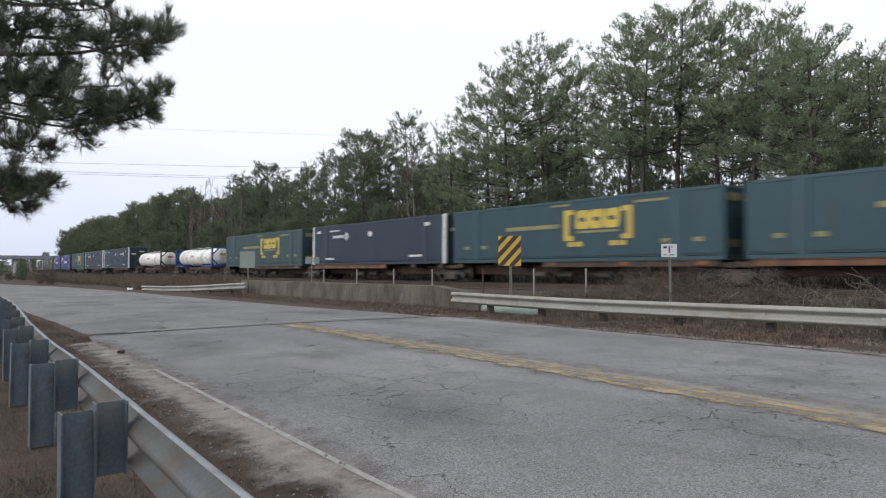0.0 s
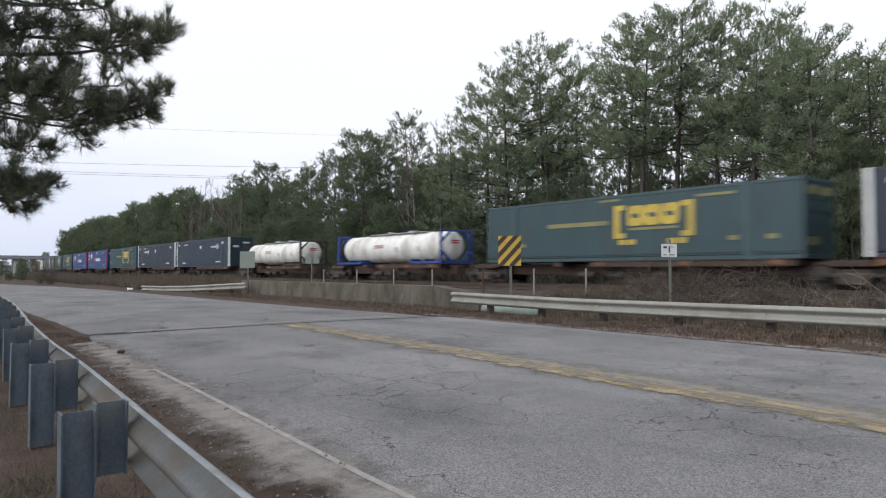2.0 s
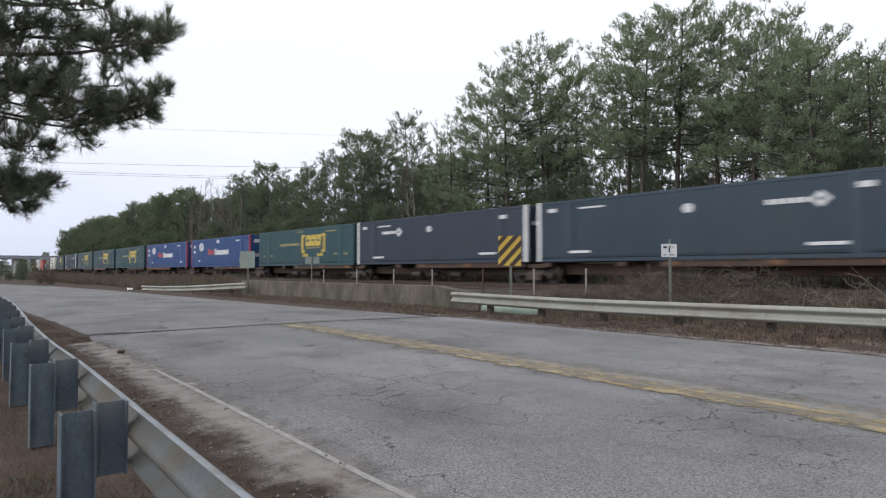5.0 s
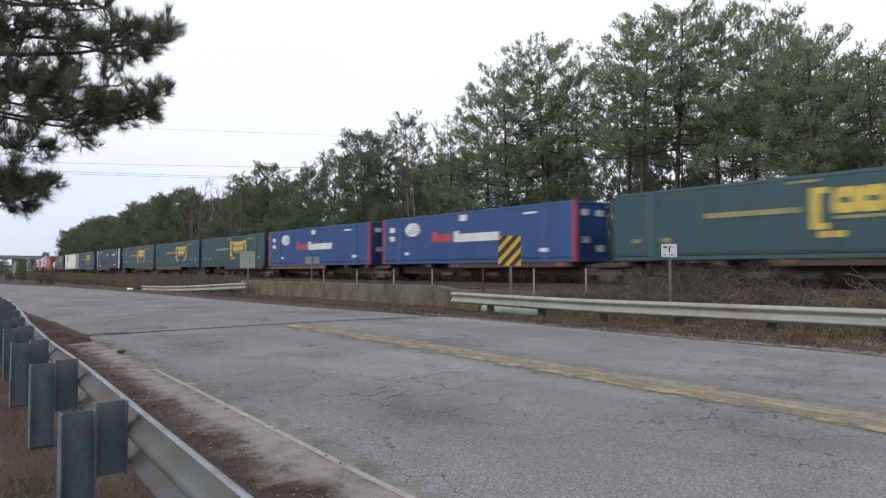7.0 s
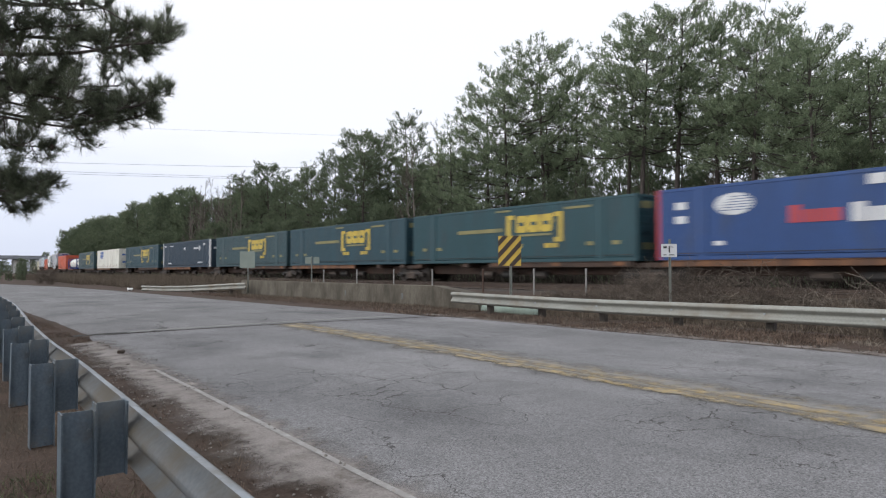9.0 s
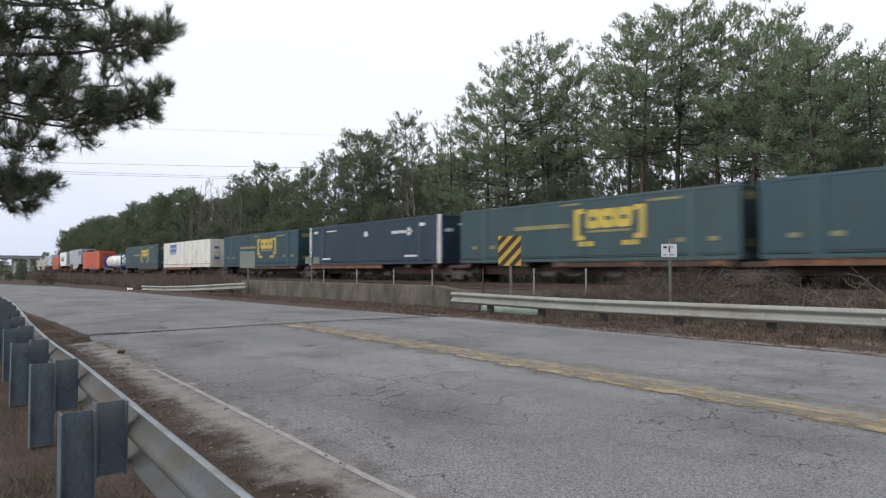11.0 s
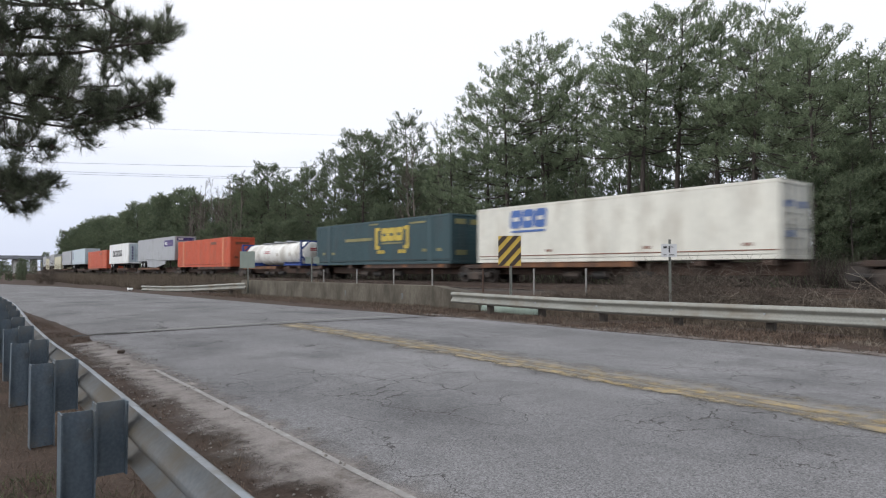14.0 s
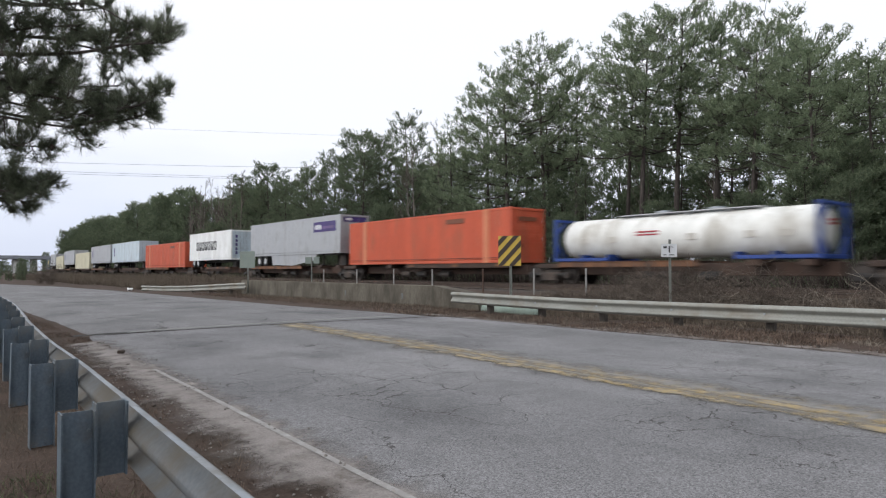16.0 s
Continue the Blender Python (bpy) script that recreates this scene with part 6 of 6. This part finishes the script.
for i in range(40):
    x = -40 - i * 2.6
    bramble(100 + i, x, 15.5 + track_shift(x) + rb.uniform(-1.2, 2.5), 2.2, rb.uniform(0.7, 1.3), 22, BUSH, M_bramble)


for i, (x, y, h) in enumerate(((-67.0, 9.6, 2.4), (-69.5, 9.9, 2.7), (-72.0, 9.4, 2.2))):
    bramble(160 + i, x, y, 1.0, h, 60, "brown leafless bush beside the road bend", M_bramble)


# the close pine whose boughs hang into view
def near_pine():
    global rng
    rng = np.random.default_rng(77)
    ob = thing("near_pine_tree", "dark green long-needled pine bough hanging over the roadside", "tree")
    sh = Shape()
    top = Vector((-12.75, -0.75, 9.5))
    sh.tube([(-12.55, -1.0, -0.6), (-12.62, -0.85, 2.5), (-12.68, -0.75, 6.0), top], [0.24, 0.2, 0.15, 0.06], 12)
    tufts, ways = [], []

    def twig(p, d, ln, r, depth):
        pts = [p]
        for i in range(4):
            d = (d + Vector(rng.normal(0, 0.13, 3)) + Vector((0, 0, 0.035))).normalized()
            pts.append(pts[-1] + d * ln / 4)
        sh.tube(pts, [r, r * 0.85, r * 0.7, r * 0.55, r * 0.4], 4, cap=False)
        if depth < 2:
            for k in range(4 if depth == 0 else 3):
                i = 1 + k % 4
                nd = (d * 0.7 + Vector(rng.normal(0, 0.6, 3)) * Vector((1, 1, 0.6)).length / 1.5 + Vector((0, 0, 0.05))).normalized()
                twig(pts[i], nd, ln * rng.uniform(0.45, 0.75), r * 0.6, depth + 1)
        if depth >= 1:
            for q in (2, 3, 4):
                tufts.append(pts[q])
                ways.append(d)

    def limb(pts, r, shoots, reach=0.55, droop=0.0):
        pts = [Vector(p) for p in pts]
        fine = smooth_path(pts, 0.12)
        n = len(fine)
        sh.tube(fine, [r * (1 - 0.85 * i / (n - 1)) + 0.006 for i in range(n)], 7)
        for k in range(shoots):
            i = int(n * (0.22 + 0.78 * (k + rng.uniform(0, 1)) / shoots))
            i = min(i, n - 2)
            d = (fine[i + 1] - fine[i]).normalized()
            nd = (d * 0.8 + Vector(rng.normal(0, 0.55, 3)) + Vector((0, 0, droop))).normalized()
            taper = 1.0 - 0.45 * i / n
            twig(fine[i], nd, reach * taper * rng.uniform(0.6, 1.2), 0.011, 0)
        twig(fine[-2], (fine[-1] - fine[-3]).normalized(), 0.22, 0.008, 1)

    limb([(-12.68, -0.73, 4.9), (-11.31, 0.93, 4.30), (-10.6, 1.81, 4.32), (-10.14, 2.38, 4.46), (-9.78, 2.82, 4.48)], 0.045, 26, 0.46, 0.12)
    limb([(-12.68, -0.74, 5.6), (-11.09, 1.17, 5.0), (-10.43, 1.99, 5.05), (-10.12, 2.38, 4.72)], 0.035, 19, 0.46)
    limb([(-12.66, -0.71, 4.3), (-11.23, 1.06, 3.8), (-10.57, 1.89, 3.62), (-10.1, 2.48, 3.52), (-9.88, 2.72, 3.78)], 0.04, 24, 0.46, 0.05)
    limb([(-12.65, -0.71, 3.8), (-11.34, 0.95, 3.42), (-10.73, 1.71, 3.25), (-10.35, 2.18, 3.38)], 0.03, 16, 0.42)
    limb([(-12.66, -0.71, 4.55), (-11.25, 1.05, 4.02), (-10.65, 1.8, 3.84), (-10.28, 2.26, 3.86)], 0.028, 18, 0.42)
    limb([(-12.66, -0.71, 4.2), (-11.5, 0.75, 3.72), (-10.95, 1.45, 3.5), (-10.5, 2.0, 3.42)], 0.026, 15, 0.42, -0.08)
    limb([(-12.7, -0.6, 3.7), (-11.75, 0.5, 3.2), (-11.25, 1.1, 3.0), (-10.85, 1.6, 2.98)], 0.024, 13, 0.36)
    limb([(-12.9, -0.5, 4.6), (-11.7, 0.7, 4.0), (-11.2, 1.2, 3.95), (-10.8, 1.7, 4.0)], 0.03, 18, 0.46)
    limb([(-12.8, -0.5, 5.4), (-11.6, 0.7, 4.6), (-11.0, 1.3, 4.7), (-10.7, 1.8, 4.75)], 0.03, 16, 0.46)
    limb([(-12.66, -0.7, 3.3), (-11.75, 0.5, 2.85), (-11.3, 1.05, 2.62), (-10.98, 1.44, 2.36)], 0.03, 16, 0.36)
    limb([(-12.66, -0.7, 2.9), (-11.9, 0.35, 2.5), (-11.45, 0.85, 2.4), (-11.12, 1.2, 2.28)], 0.022, 13, 0.34)
    limb([(-12.75, -0.7, 6.4), (-11.2, 1.0, 5.8), (-10.4, 2.0, 5.7)], 0.04, 12, 0.55)
    limb([(-12.66, -0.7, 3.1), (-12.1, 0.5, 2.75), (-11.9, 1.2, 2.5), (-11.74, 1.62, 2.5)], 0.028, 22, 0.4, 0.1)
    limb([(-12.66, -0.7, 2.7), (-12.2, 0.4, 2.45), (-12.0, 1.0, 2.3), (-11.9, 1.4, 2.26)], 0.024, 18, 0.36, 0.1)
    limb([(-12.68, -0.73, 5.2), (-11.7, 0.95, 4.7), (-11.2, 2.0, 4.72), (-10.85, 2.6, 4.72), (-10.6, 2.95, 4.8)], 0.035, 25, 0.42, 0.15)
    limb([(-12.66, -0.71, 4.0), (-11.6, 1.2, 3.5), (-11.1, 2.1, 3.45), (-10.85, 2.6, 3.72), (-10.72, 2.85, 3.9)], 0.03, 25, 0.42, 0.05)
    limb([(-12.66, -0.71, 6.0), (-11.8, 1.0, 5.3), (-11.4, 1.9, 5.2), (-11.2, 2.3, 5.3)], 0.03, 12, 0.46, 0.1)
    limb([(-11.3, 1.8, 4.66), (-10.95, 2.4, 4.52), (-10.75, 2.7, 4.48), (-10.65, 2.85, 4.55)], 0.012, 7, 0.26, 0.1)
    limb([(-11.1, 2.1, 3.42), (-10.95, 2.5, 3.5), (-10.8, 2.75, 3.6), (-10.72, 2.88, 3.7)], 0.012, 7, 0.26, 0.05)
    part("trunk", sh, M_bark, ob)
    tufts, ways = np.array(tufts), np.array(ways)
    nb = 9
    base = np.repeat(tufts, nb, axis=0) + rng.normal(0, 0.012, (len(tufts) * nb, 3))
    w = np.repeat(ways, nb, axis=0) * 0.6 + np.array((0, 0, 0.45)) + rng.normal(0, 0.36, (len(base), 3))
    share("needles", blade_mesh("needles", M_needles_near, base, w, rng.uniform(0.10, 0.18, len(base)), 0.006), ob)
    for i in rng.choice(len(tufts), 16, replace=False):
        p = Vector(tufts[i])
        cone = Shape().tube([p, p + Vector((0.01, 0.01, -0.03)), p + Vector((0.02, 0.01, -0.08)), p + Vector((0.02, 0.02, -0.11))], [0.012, 0.03, 0.026, 0.006], 7)
        part("cone", cone, M_cone, ob, "small dark pine cone")


near_pine()


def motions():
    """The train rolls past from the far bend towards the near end of the view."""
    for load, car, sets, s0 in CARS:
        rows = []
        for k in range(33):
            t = k * 0.5
            rows.append((t, place(s0 + SPEED * t + GAIN * t * t / 2)))
        walk(load, rows)
        walk(car, rows)
        # wheels of 0.46 m radius roll on the rails
        for w in sets:
            home = w.location.copy()
            spin = []
            for k in range(481):
                t = k / 30
                spin.append((t, Matrix.Translation(home) @ Matrix.Rotation((SPEED * t + GAIN * t * t / 2) / 0.46, 4, "Y")))
            walk(w, spin)


motions()
